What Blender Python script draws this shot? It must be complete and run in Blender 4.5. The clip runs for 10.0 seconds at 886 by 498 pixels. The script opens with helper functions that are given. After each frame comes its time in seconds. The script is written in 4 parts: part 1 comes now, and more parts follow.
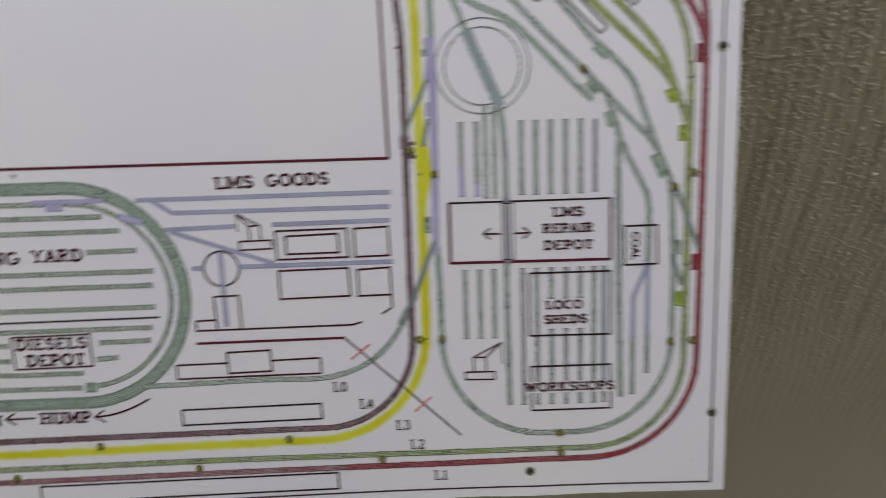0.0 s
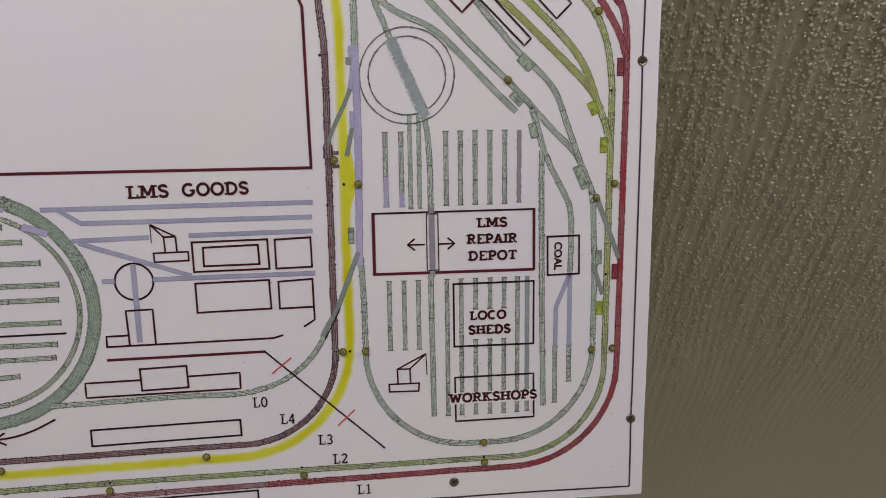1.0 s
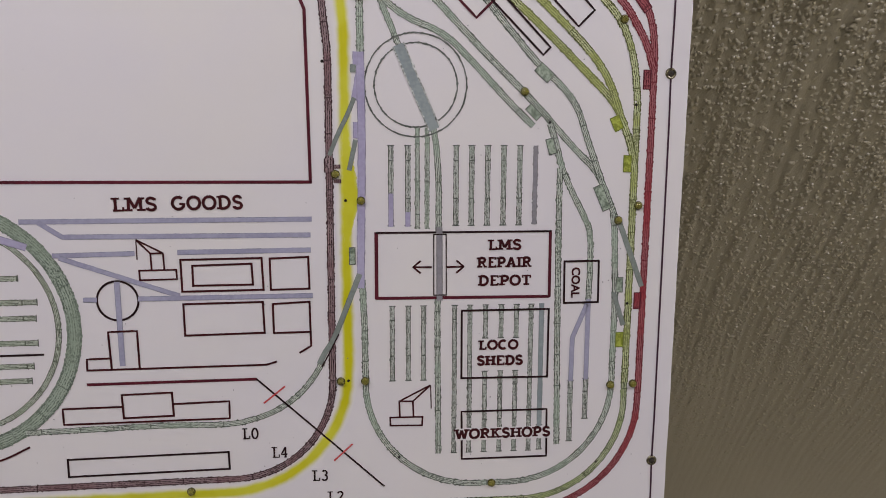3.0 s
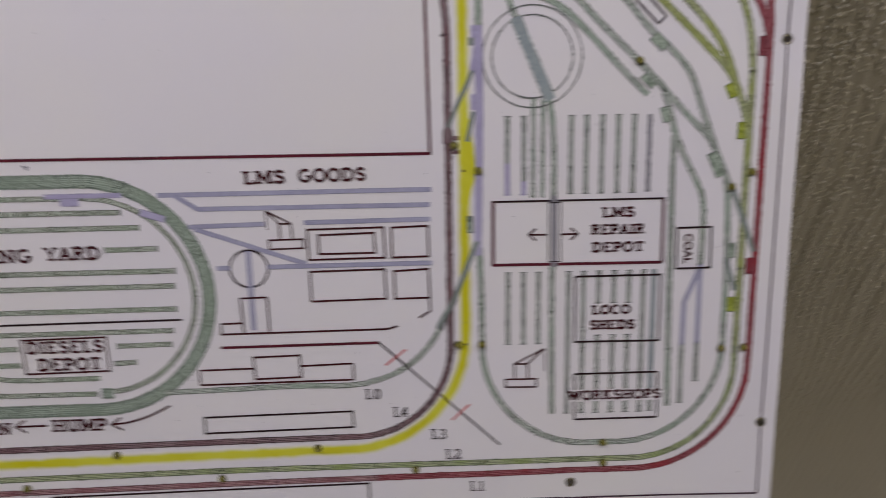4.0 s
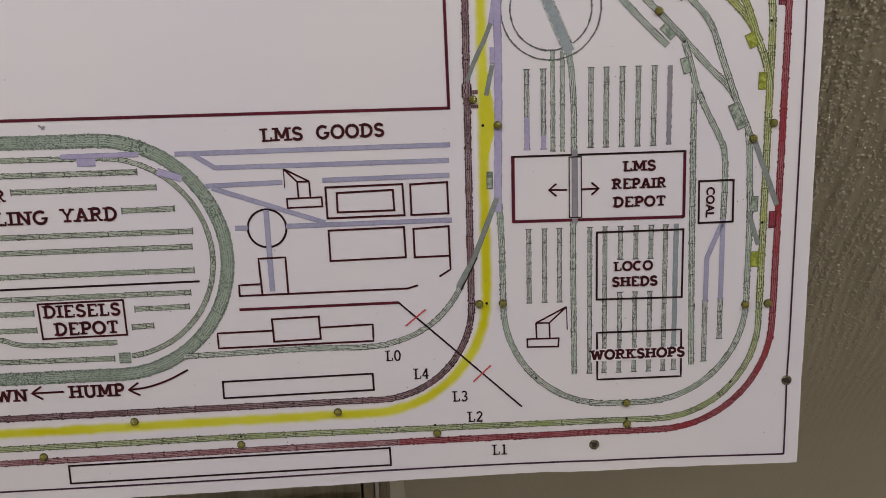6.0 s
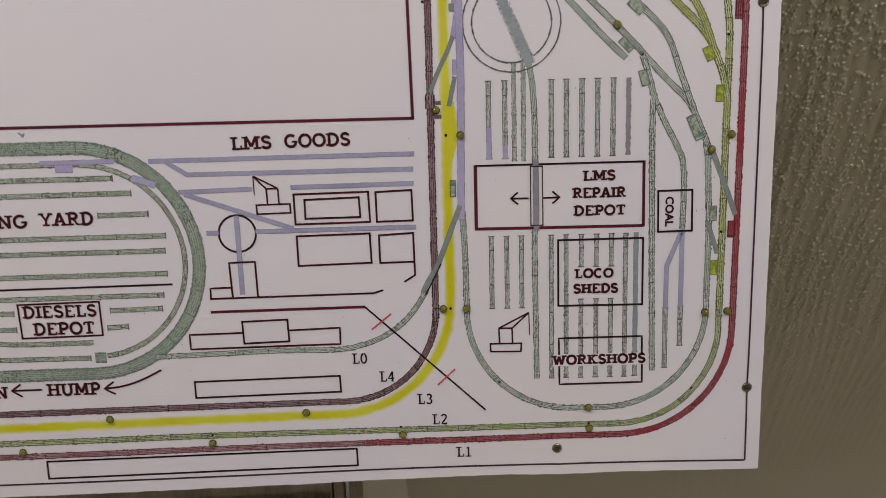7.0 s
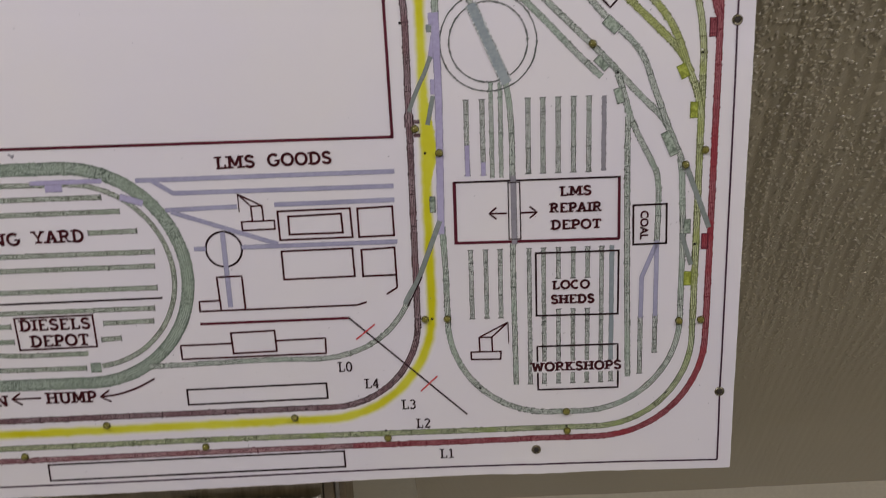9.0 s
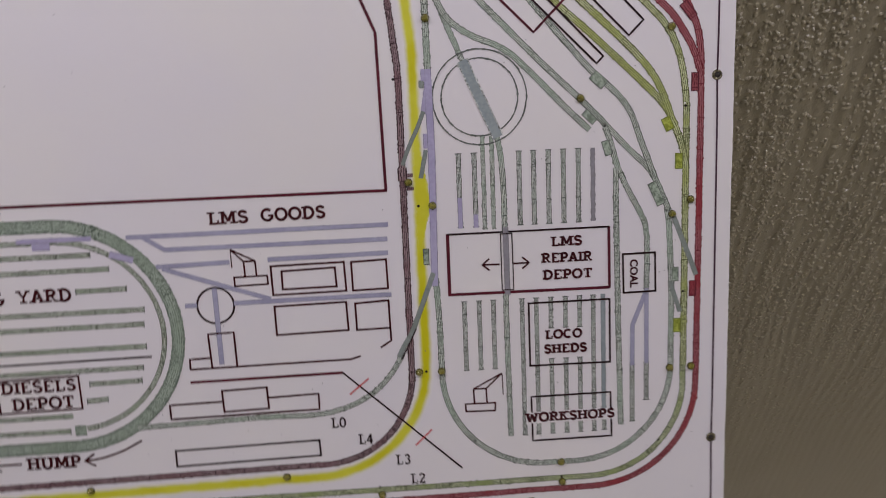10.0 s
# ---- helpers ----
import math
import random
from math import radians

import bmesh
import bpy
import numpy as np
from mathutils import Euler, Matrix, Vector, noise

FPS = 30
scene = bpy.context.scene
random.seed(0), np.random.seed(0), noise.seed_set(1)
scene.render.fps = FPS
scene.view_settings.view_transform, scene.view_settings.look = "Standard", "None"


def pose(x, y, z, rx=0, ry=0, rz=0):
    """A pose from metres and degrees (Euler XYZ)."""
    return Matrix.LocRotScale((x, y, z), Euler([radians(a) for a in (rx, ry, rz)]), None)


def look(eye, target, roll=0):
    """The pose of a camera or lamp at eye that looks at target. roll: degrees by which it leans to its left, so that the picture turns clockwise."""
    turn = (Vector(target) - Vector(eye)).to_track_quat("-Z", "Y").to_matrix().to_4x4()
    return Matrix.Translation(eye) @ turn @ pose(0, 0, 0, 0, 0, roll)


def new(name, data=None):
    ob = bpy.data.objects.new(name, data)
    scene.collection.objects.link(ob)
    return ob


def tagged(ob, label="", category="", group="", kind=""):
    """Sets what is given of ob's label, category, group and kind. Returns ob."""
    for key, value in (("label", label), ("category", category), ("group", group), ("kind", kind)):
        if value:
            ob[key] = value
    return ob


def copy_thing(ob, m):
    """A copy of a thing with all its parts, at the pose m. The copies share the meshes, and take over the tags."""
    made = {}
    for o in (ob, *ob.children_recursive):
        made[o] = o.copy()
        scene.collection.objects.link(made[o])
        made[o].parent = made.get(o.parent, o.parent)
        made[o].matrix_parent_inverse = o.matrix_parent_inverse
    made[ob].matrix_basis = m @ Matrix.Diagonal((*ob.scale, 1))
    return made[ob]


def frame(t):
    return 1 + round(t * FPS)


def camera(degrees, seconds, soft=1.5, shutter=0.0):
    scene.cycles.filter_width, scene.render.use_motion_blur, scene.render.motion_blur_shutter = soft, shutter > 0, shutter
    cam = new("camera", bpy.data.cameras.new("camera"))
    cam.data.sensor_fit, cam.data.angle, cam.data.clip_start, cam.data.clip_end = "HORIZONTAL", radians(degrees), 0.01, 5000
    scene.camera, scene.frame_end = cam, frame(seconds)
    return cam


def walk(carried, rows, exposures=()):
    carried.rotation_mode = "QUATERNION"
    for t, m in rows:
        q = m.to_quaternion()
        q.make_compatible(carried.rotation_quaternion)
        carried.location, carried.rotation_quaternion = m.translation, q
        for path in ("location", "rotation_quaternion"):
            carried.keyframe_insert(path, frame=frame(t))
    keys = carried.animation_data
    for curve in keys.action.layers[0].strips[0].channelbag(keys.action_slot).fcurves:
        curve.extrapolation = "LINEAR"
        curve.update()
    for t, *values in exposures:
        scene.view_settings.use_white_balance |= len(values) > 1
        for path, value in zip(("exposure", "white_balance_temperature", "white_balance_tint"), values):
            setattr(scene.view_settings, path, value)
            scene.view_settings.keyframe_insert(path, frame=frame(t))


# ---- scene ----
cam = camera(54.5, 10.0, soft=0.92, shutter=0.6)
PATH = [
    (0, (-0.00390, -0.59845, 1.54007), (-0.00526, -0.01058, 1.42005), -1.816),
    (0.1, (0.00495, -0.60118, 1.54027), (0.01198, -0.01311, 1.42142), -2.627),
    (0.2, (0.00576, -0.59596, 1.53630), (0.02215, -0.00793, 1.41814), -2.828),
    (0.4, (-0.00543, -0.59324, 1.53378), (0.03122, -0.00620, 1.41531), -1.967),
    (0.5, (-0.00580, -0.59546, 1.53327), (0.03695, -0.00821, 1.41791), -1.954),
    (0.6, (-0.00412, -0.59073, 1.53871), (0.04759, -0.00494, 1.41966), -1.861),
    (0.9, (-0.01732, -0.59214, 1.54184), (0.04882, -0.00728, 1.42533), -0.775),
    (1, (-0.01915, -0.59043, 1.54549), (0.04768, -0.00641, 1.42525), -0.645),
    (1.1, (-0.02073, -0.58883, 1.54662), (0.04590, -0.00505, 1.42509), -0.631),
    (1.4, (-0.01637, -0.57709, 1.54276), (0.04739, 0.00706, 1.42148), -0.281),
    (1.5, (-0.01866, -0.57688, 1.54137), (0.04811, 0.00720, 1.42138), -0.094),
    (1.6, (-0.02359, -0.57530, 1.53926), (0.05078, 0.00835, 1.42167), 0.206),
    (1.9, (-0.02880, -0.57134, 1.53911), (0.05497, 0.01220, 1.42747), 0.489),
    (2, (-0.02748, -0.56664, 1.54157), (0.05379, 0.01660, 1.42656), 0.340),
    (2.1, (-0.02532, -0.56310, 1.54393), (0.05259, 0.01998, 1.42583), 0.315),
    (2.2, (-0.02541, -0.55859, 1.54740), (0.05133, 0.02389, 1.42564), 0.231),
    (3.3, (-0.00513, -0.54645, 1.52636), (0.04660, 0.04221, 1.42243), 0.434),
    (3.4, (-0.01063, -0.54640, 1.51886), (0.04288, 0.04198, 1.41424), 0.541),
    (3.5, (-0.01293, -0.55307, 1.52128), (0.03565, 0.03523, 1.41384), 0.596),
    (3.6, (-0.02535, -0.55749, 1.52495), (0.02694, 0.03027, 1.41630), 0.925),
    (3.9, (-0.04009, -0.56086, 1.54654), (-0.01470, 0.02399, 1.41499), 0.047),
    (4, (-0.04698, -0.56074, 1.54839), (-0.03315, 0.02381, 1.41379), -0.955),
    (4.1, (-0.05168, -0.56252, 1.55405), (-0.05102, 0.02112, 1.41491), -1.736),
    (4.2, (-0.04909, -0.56734, 1.55267), (-0.05965, 0.01716, 1.41759), -2.689),
    (4.4, (-0.04740, -0.56436, 1.53826), (-0.05863, 0.02329, 1.41765), -3.076),
    (4.5, (-0.04631, -0.56596, 1.53365), (-0.05526, 0.02299, 1.41936), -3.185),
    (4.6, (-0.05158, -0.57082, 1.52643), (-0.05251, 0.01983, 1.42091), -3.097),
    (4.9, (-0.06909, -0.57176, 1.50508), (-0.04572, 0.02088, 1.41431), -1.574),
    (5, (-0.06902, -0.56916, 1.49340), (-0.04529, 0.02379, 1.40482), -1.717),
    (5.1, (-0.07000, -0.56305, 1.49871), (-0.04570, 0.02652, 1.39000), -1.916),
    (5.2, (-0.07160, -0.56883, 1.50869), (-0.04660, 0.01890, 1.39057), -1.726),
    (6.3, (-0.04003, -0.56211, 1.50731), (-0.04248, 0.02468, 1.38212), -2.353),
    (6.4, (-0.03253, -0.56521, 1.51562), (-0.04068, 0.02021, 1.38442), -2.681),
    (6.5, (-0.02965, -0.56589, 1.52294), (-0.03767, 0.01823, 1.38604), -2.659),
    (6.6, (-0.02420, -0.56580, 1.52309), (-0.03381, 0.01848, 1.38695), -2.618),
    (6.9, (-0.01688, -0.57950, 1.51456), (-0.02420, 0.00804, 1.39315), -1.953),
    (7, (-0.02097, -0.57923, 1.50923), (-0.02340, 0.00926, 1.39230), -1.537),
    (7.1, (-0.02848, -0.58252, 1.50418), (-0.02264, 0.00701, 1.39278), -1.182),
    (7.4, (-0.03189, -0.59489, 1.50348), (-0.02338, -0.00490, 1.39470), -1.151),
    (7.5, (-0.03554, -0.59646, 1.50704), (-0.02358, -0.00742, 1.39351), -0.981),
    (7.6, (-0.03428, -0.59596, 1.51112), (-0.02247, -0.00798, 1.39220), -0.875),
    (7.9, (-0.02591, -0.59196, 1.52380), (-0.01225, -0.00628, 1.39423), -0.359),
    (8, (-0.03010, -0.58802, 1.53032), (-0.01268, -0.00401, 1.39382), -0.300),
    (8.1, (-0.02711, -0.58724, 1.52819), (-0.01375, -0.00298, 1.39228), -0.450),
    (8.4, (-0.02044, -0.59641, 1.52675), (-0.01545, -0.01160, 1.39268), -0.760),
    (8.5, (-0.01635, -0.59666, 1.52912), (-0.01512, -0.01213, 1.39375), -1.071),
    (8.6, (-0.01342, -0.59655, 1.53152), (-0.01405, -0.01246, 1.39425), -1.217),
    (8.9, (-0.00247, -0.58810, 1.54970), (-0.01031, -0.00825, 1.39574), -1.710),
    (9, (-0.00154, -0.58489, 1.55739), (-0.00944, -0.00470, 1.40468), -2.098),
    (9.1, (-0.00612, -0.58727, 1.55582), (-0.00968, -0.00445, 1.41328), -2.235),
    (9.4, (-0.03114, -0.58084, 1.54504), (-0.00748, 0.00589, 1.42177), -1.078),
    (9.5, (-0.04000, -0.58555, 1.54253), (-0.00888, 0.00210, 1.42546), -0.575),
    (9.6, (-0.03993, -0.58848, 1.54063), (-0.00868, -0.00013, 1.42719), -0.181),
    (9.9, (-0.03363, -0.59518, 1.55233), (-0.00376, -0.00685, 1.43840), -1.222),
    (10, (-0.03182, -0.58949, 1.55361), (-0.00365, -0.00088, 1.44069), -2.364),
]
EXPOSURES = [(0.0, 0.0, 6050, 4.5), (0.5, 0.06, 6210, 7.5), (1.5, 0.01, 6450, 10), (2.2, 0.03, 6420, 10), (3.5, 0.03, 6400, 12), (4.0, -0.12, 6260, 12.5), (4.6, -0.14, 6240, 12.5), (5.0, -0.06, 6330, 12), (7.0, -0.02, 6600, 11), (8.5, -0.02, 6510, 11), (9.0, -0.03, 6430, 12), (10.0, -0.12, 6300, 14.5)]
walk(cam, [(t, look(eye, target, roll)) for t, eye, target, roll in PATH], EXPOSURES)

# ---- world and light: a closed loft room with unseen tube lights ----
world = bpy.data.worlds.new("world")
scene.world = world
world.use_nodes = True
world.node_tree.nodes["Background"].inputs["Color"].default_value = (0.9, 0.95, 1.0, 1)
world.node_tree.nodes["Background"].inputs["Strength"].default_value = 0.02

# two unseen tube lights under the flat ceiling, one made-up fill low behind the viewer: place, power, aim, spread
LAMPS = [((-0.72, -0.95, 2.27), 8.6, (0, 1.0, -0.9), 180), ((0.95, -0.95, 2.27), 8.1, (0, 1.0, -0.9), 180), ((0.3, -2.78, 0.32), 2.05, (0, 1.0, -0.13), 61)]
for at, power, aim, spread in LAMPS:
    lamp_data = bpy.data.lights.new("unseen_lamp_glow", "AREA")
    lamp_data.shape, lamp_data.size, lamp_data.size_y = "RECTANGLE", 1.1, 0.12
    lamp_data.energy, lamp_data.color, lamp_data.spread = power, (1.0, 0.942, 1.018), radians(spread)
    lamp_light = new("unseen_lamp_glow", lamp_data)
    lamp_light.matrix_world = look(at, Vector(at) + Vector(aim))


# ---- materials ----
def lin(r, g, b):
    """Linear colour from 0 to 255 sRGB values."""
    return tuple((c / 255 / 12.92) if c / 255 < 0.04045 else ((c / 255 + 0.055) / 1.055) ** 2.4 for c in (r, g, b))


def ink(r, g, b):
    """The reflectance of print that looks so beside paper of reflectance 0.8."""
    return tuple(min(0.85, c * k) for c, k in zip(lin(r, g, b), (1.64, 1.85, 1.80))) + (1.0,)


class Nodes:
    def __init__(self, name, roughness=0.6, metallic=0.0, spec=0.3):
        self.mat = bpy.data.materials.new(name)
        self.mat.use_nodes = True
        self.tree = self.mat.node_tree
        self.bsdf = self.tree.nodes["Principled BSDF"]
        self.bsdf.inputs["Roughness"].default_value = roughness
        self.bsdf.inputs["Metallic"].default_value = metallic
        self.bsdf.inputs["Specular IOR Level"].default_value = spec

    def add(self, kind, **values):
        node = self.tree.nodes.new(kind)
        for key, value in values.items():
            node.inputs[key.replace("_", " ")].default_value = value
        return node

    def link(self, a, b):
        self.tree.links.new(a, b)

    def math(self, op, a, b=0.0, c=0.0):
        node = self.tree.nodes.new("ShaderNodeMath")
        node.operation = op
        for slot, v in zip(node.inputs, (a, b, c)):
            if isinstance(v, (int, float)):
                slot.default_value = v
            else:
                self.link(v, slot)
        return node.outputs[0]

    def ramp(self, v, low, high):
        node = self.tree.nodes.new("ShaderNodeMapRange")
        node.interpolation_type = "SMOOTHSTEP"
        node.inputs["From Min"].default_value, node.inputs["From Max"].default_value = low, high
        self.link(v, node.inputs["Value"])
        return node.outputs["Result"]

    def noise(self, scale, detail=2.0, coords=None, rough=0.5):
        node = self.add("ShaderNodeTexNoise", Scale=scale, Detail=detail, Roughness=rough)
        if coords is None:
            coords = self.tree.nodes.new("ShaderNodeTexCoord").outputs["Object"]
        self.link(coords, node.inputs["Vector"])
        return node.outputs["Fac"]

    def mix(self, fac, a, b):
        node = self.tree.nodes.new("ShaderNodeMix")
        node.data_type = "RGBA"
        for slot, v in ((node.inputs[0], fac), (node.inputs[6], a), (node.inputs[7], b)):
            if isinstance(v, (int, float)):
                slot.default_value = v
            elif isinstance(v, tuple):
                slot.default_value = v if len(v) == 4 else v + (1.0,)
            else:
                self.link(v, slot)
        return node.outputs[2]

    def colour(self, v):
        if isinstance(v, tuple):
            self.bsdf.inputs["Base Color"].default_value = v if len(v) == 4 else v + (1.0,)
        else:
            self.link(v, self.bsdf.inputs["Base Color"])
        return self

    def bump(self, height, strength, distance):
        node = self.add("ShaderNodeBump", Strength=strength, Distance=distance)
        self.link(height, node.inputs["Height"])
        self.link(node.outputs["Normal"], self.bsdf.inputs["Normal"])
        return self


def speckled(name, a, b, scale=40.0, roughness=0.6, spec=0.3, metallic=0.0, bump=0.0, fine=900.0):
    n = Nodes(name, roughness, metallic, spec)
    f = n.math("ADD", n.math("MULTIPLY", n.noise(scale, 3), 0.6), n.math("MULTIPLY", n.noise(fine, 2), 0.4))
    n.colour(n.mix(n.ramp(f, 0.35, 0.65), a, b))
    if bump:
        n.bump(n.noise(fine, 3), bump, 0.001)
    return n.mat


def track_print(name, line, fill, flood, dense=0.5, count=4, pooled=0.3, fleck=0.0):
    """Printed track: stepped, rough ruled lines over a tint, pools of marker ink, hatched stretches and light flecks;
    u runs along it in millimetres, v across from 0 to 1."""
    n = Nodes(name, 0.55, 0.0, 0.3)
    uv = n.tree.nodes.new("ShaderNodeUVMap")
    sep = n.tree.nodes.new("ShaderNodeSeparateXYZ")
    n.link(uv.outputs["UV"], sep.inputs[0])
    u, v = sep.outputs[0], sep.outputs[1]

    def chance(value):
        node = n.tree.nodes.new("ShaderNodeTexWhiteNoise")
        node.noise_dimensions = "1D"
        n.link(value, node.inputs["W"])
        return node.outputs["Value"]

    def lanes(coord):
        return n.math("FLOOR", n.math("ADD", coord, 0.5))

    pitch = 0.82 / (count - 1)
    jump = n.math("SUBTRACT", chance(n.math("ADD", n.math("FLOOR", n.math("DIVIDE", u, 3.1)), n.math("MULTIPLY", lanes(n.math("MULTIPLY", v, count - 1.0)), 17.3))), 0.5)
    rough = n.math("SUBTRACT", n.noise(900.0, 2), 0.5)
    w = n.math("ADD", v, n.math("ADD", n.math("MULTIPLY", jump, pitch * 0.32), n.math("MULTIPLY", rough, pitch * 0.8)))
    cell = n.math("DIVIDE", n.math("SUBTRACT", w, 0.09), pitch)
    near = n.math("ABSOLUTE", n.math("SUBTRACT", n.math("FRACT", n.math("ADD", cell, 0.5)), 0.5))
    drawn = n.math("SUBTRACT", 1.0, n.ramp(near, 0.19, 0.31))
    gaps = n.math("ADD", 0.42, n.math("MULTIPLY", n.ramp(n.noise(640.0, 2), 0.38, 0.54), 0.58))
    inner = n.math("MULTIPLY", drawn, gaps)
    outer = n.math("MULTIPLY", n.ramp(n.math("ABSOLUTE", n.math("SUBTRACT", w, 0.5)), 0.31, 0.36), n.math("ADD", 0.72, n.math("MULTIPLY", gaps, 0.28)))
    lines = n.math("MAXIMUM", inner, outer)
    joint = n.math("FRACT", n.math("ADD", n.math("DIVIDE", u, 23.0), n.math("MULTIPLY", chance(n.math("FLOOR", n.math("DIVIDE", u, 23.0))), 0.12)))
    ticks = n.math("LESS_THAN", n.math("ABSOLUTE", n.math("SUBTRACT", joint, 0.5)), 0.018)
    hatch = n.math("MULTIPLY", n.ramp(n.noise(780.0, 2), 0.46, 0.60), n.math("ADD", 0.10, n.math("MULTIPLY", n.ramp(n.noise(52.0, 2), 0.48, 0.60), dense)))
    dark = n.math("MINIMUM", n.math("MAXIMUM", lines, n.math("MAXIMUM", n.math("MULTIPLY", ticks, 0.85), hatch)), 1.0)
    if fleck:
        pale = n.math("MULTIPLY", n.ramp(n.noise(880.0, 2), 0.49, 0.58), fleck)
        dark = n.math("MULTIPLY", dark, n.math("SUBTRACT", 1.0, pale))
    flooded = n.math("MULTIPLY", n.ramp(n.noise(30.0, 2), 0.47, 0.60), pooled)
    dark = n.math("MULTIPLY", dark, n.math("SUBTRACT", 1.0, n.math("MULTIPLY", flooded, 0.45)))
    tint = n.mix(flooded, fill, flood)
    n.colour(n.mix(dark, tint, line))
    return n.mat


def marker(name, a, b, rim, scale=22.0):
    """Felt marker: an uneven wash with a thin darker rim along both sides of the stroke."""
    n = Nodes(name, 0.55, 0.0, 0.3)
    sep = n.tree.nodes.new("ShaderNodeSeparateXYZ")
    n.link(n.tree.nodes.new("ShaderNodeUVMap").outputs["UV"], sep.inputs[0])
    wash = n.mix(n.ramp(n.math("ADD", n.math("MULTIPLY", n.noise(scale, 3), 0.6), n.math("MULTIPLY", n.noise(500.0, 2), 0.4)), 0.36, 0.64), a, b)
    side = n.math("ADD", n.math("ABSOLUTE", n.math("SUBTRACT", sep.outputs[1], 0.5)), n.math("MULTIPLY", n.math("SUBTRACT", n.noise(300.0, 2), 0.5), 0.16))
    n.colour(n.mix(n.math("MULTIPLY", n.ramp(side, 0.37, 0.46), n.math("ADD", 0.25, n.math("MULTIPLY", n.ramp(n.noise(60.0, 2), 0.42, 0.6), 0.6))), wash, rim))
    return n.mat


paper_n = Nodes("white_paper", 0.42, 0.0, 0.35)
f1 = paper_n.noise(7.0, 3)
paper_n.colour(paper_n.mix(paper_n.ramp(f1, 0.35, 0.7), (0.785, 0.768, 0.804), (0.805, 0.789, 0.782)))
paper_n.bump(paper_n.noise(18.0, 3), 0.12, 0.004)
MAT_PAPER = paper_n.mat
MAT_BOARD = speckled("fibre_board_edge", (0.5, 0.45, 0.38), (0.62, 0.57, 0.5), 60, 0.8)
MAT_BLACK = speckled("black_print", ink(20, 8, 11), ink(38, 19, 23), 60, 0.55, 0.2)
MAT_MAROON = speckled("maroon_print", ink(54, 11, 23), ink(78, 19, 33), 30, 0.5)
MAT_BORDER = speckled("dark_violet_print", ink(42, 20, 34), ink(58, 34, 48), 25, 0.5)
MAT_TEXT = speckled("dark_lettering_print", ink(40, 8, 13), ink(56, 16, 21), 80, 0.55, 0.2)
MAT_RED = speckled("red_print", ink(156, 50, 54), ink(172, 72, 74), 80, 0.5)
MAT_LILAC = marker("lilac_marker", ink(133, 121, 148), ink(145, 134, 158), ink(98, 92, 106))
MAT_ROAD_LILAC = marker("dull_lilac_marker", ink(124, 117, 138), ink(137, 130, 150), ink(94, 91, 102))
MAT_SLATE = marker("slate_marker", ink(99, 101, 98), ink(116, 117, 115), ink(74, 75, 72))
MAT_BRIDGE = marker("blue_grey_marker", ink(110, 113, 117), ink(125, 127, 130), ink(98, 100, 102))
MAT_GREY_MARKER = marker("grey_violet_marker", ink(106, 99, 105), ink(120, 112, 119), ink(84, 80, 83), 30)
yel_n = Nodes("yellow_marker", 0.55, 0.0, 0.3)
yel_uv = yel_n.tree.nodes.new("ShaderNodeSeparateXYZ")
yel_n.link(yel_n.tree.nodes.new("ShaderNodeUVMap").outputs["UV"], yel_uv.inputs[0])
soak = yel_n.math("ADD", yel_n.math("ABSOLUTE", yel_n.math("SUBTRACT", yel_uv.outputs[1], 0.5)), yel_n.math("MULTIPLY", yel_n.math("SUBTRACT", yel_n.noise(90.0, 3), 0.5), 0.22))
pool = yel_n.mix(yel_n.ramp(yel_n.noise(24.0, 3), 0.35, 0.68), ink(164, 152, 10), ink(172, 163, 48))
yel_n.colour(yel_n.mix(yel_n.ramp(soak, 0.12, 0.43), pool, (0.805, 0.79, 0.79)))
MAT_YELLOW = yel_n.mat
MAT_GREY_TRACK = track_print("grey_green_track_print", ink(58, 61, 54), ink(166, 164, 158), ink(128, 138, 124), 0.6, 4, 0.6)
MAT_OLIVE_LINE = speckled("olive_line_print", ink(78, 82, 28), ink(100, 104, 44), 300, 0.5)
MAT_RING = speckled("grey_ring_print", ink(62, 62, 60), ink(94, 93, 90), 300, 0.5)
MAT_SIDING = track_print("grey_siding_print", ink(52, 53, 47), ink(164, 160, 157), ink(132, 136, 126), 0.6, 4, 0.5)
MAT_YARD = track_print("grey_green_yard_print", ink(52, 54, 43), ink(158, 157, 147), ink(124, 130, 113), 0.55, 4, 0.6)
MAT_OVAL = track_print("dense_green_track_print", ink(68, 74, 66), ink(134, 138, 128), ink(114, 121, 108), 1.0, 6, 0.6, 0.7)
MAT_OLIVE_TRACK = track_print("olive_track_print", ink(60, 61, 24), ink(164, 162, 128), ink(126, 128, 46), 0.6, 4, 0.6)
MAT_MOSS_TRACK = track_print("moss_green_track_print", ink(58, 62, 40), ink(152, 151, 124), ink(120, 128, 74), 0.7, 4, 0.8)
MAT_RED_TRACK = track_print("red_track_print", ink(80, 12, 23), ink(134, 80, 85), ink(122, 30, 38), 0.6, 4, 0.75)
MAT_DULL_RED_TRACK = track_print("dull_red_track_print", ink(62, 22, 30), ink(148, 114, 117), ink(108, 52, 58), 0.6, 4, 0.6)
MAT_RED_BLOCK = track_print("red_marker_block_print", ink(68, 13, 23), ink(128, 66, 72), ink(122, 32, 41), 1.0, 4, 0.6)
MAT_RAGGED = speckled("ragged_grey_print", ink(66, 66, 62), ink(186, 180, 180), 700, 0.5, fine=1100)
MAT_GREY_BLOCK = speckled("grey_green_block_print", ink(80, 87, 76), ink(142, 146, 134), 420, 0.5, fine=800)
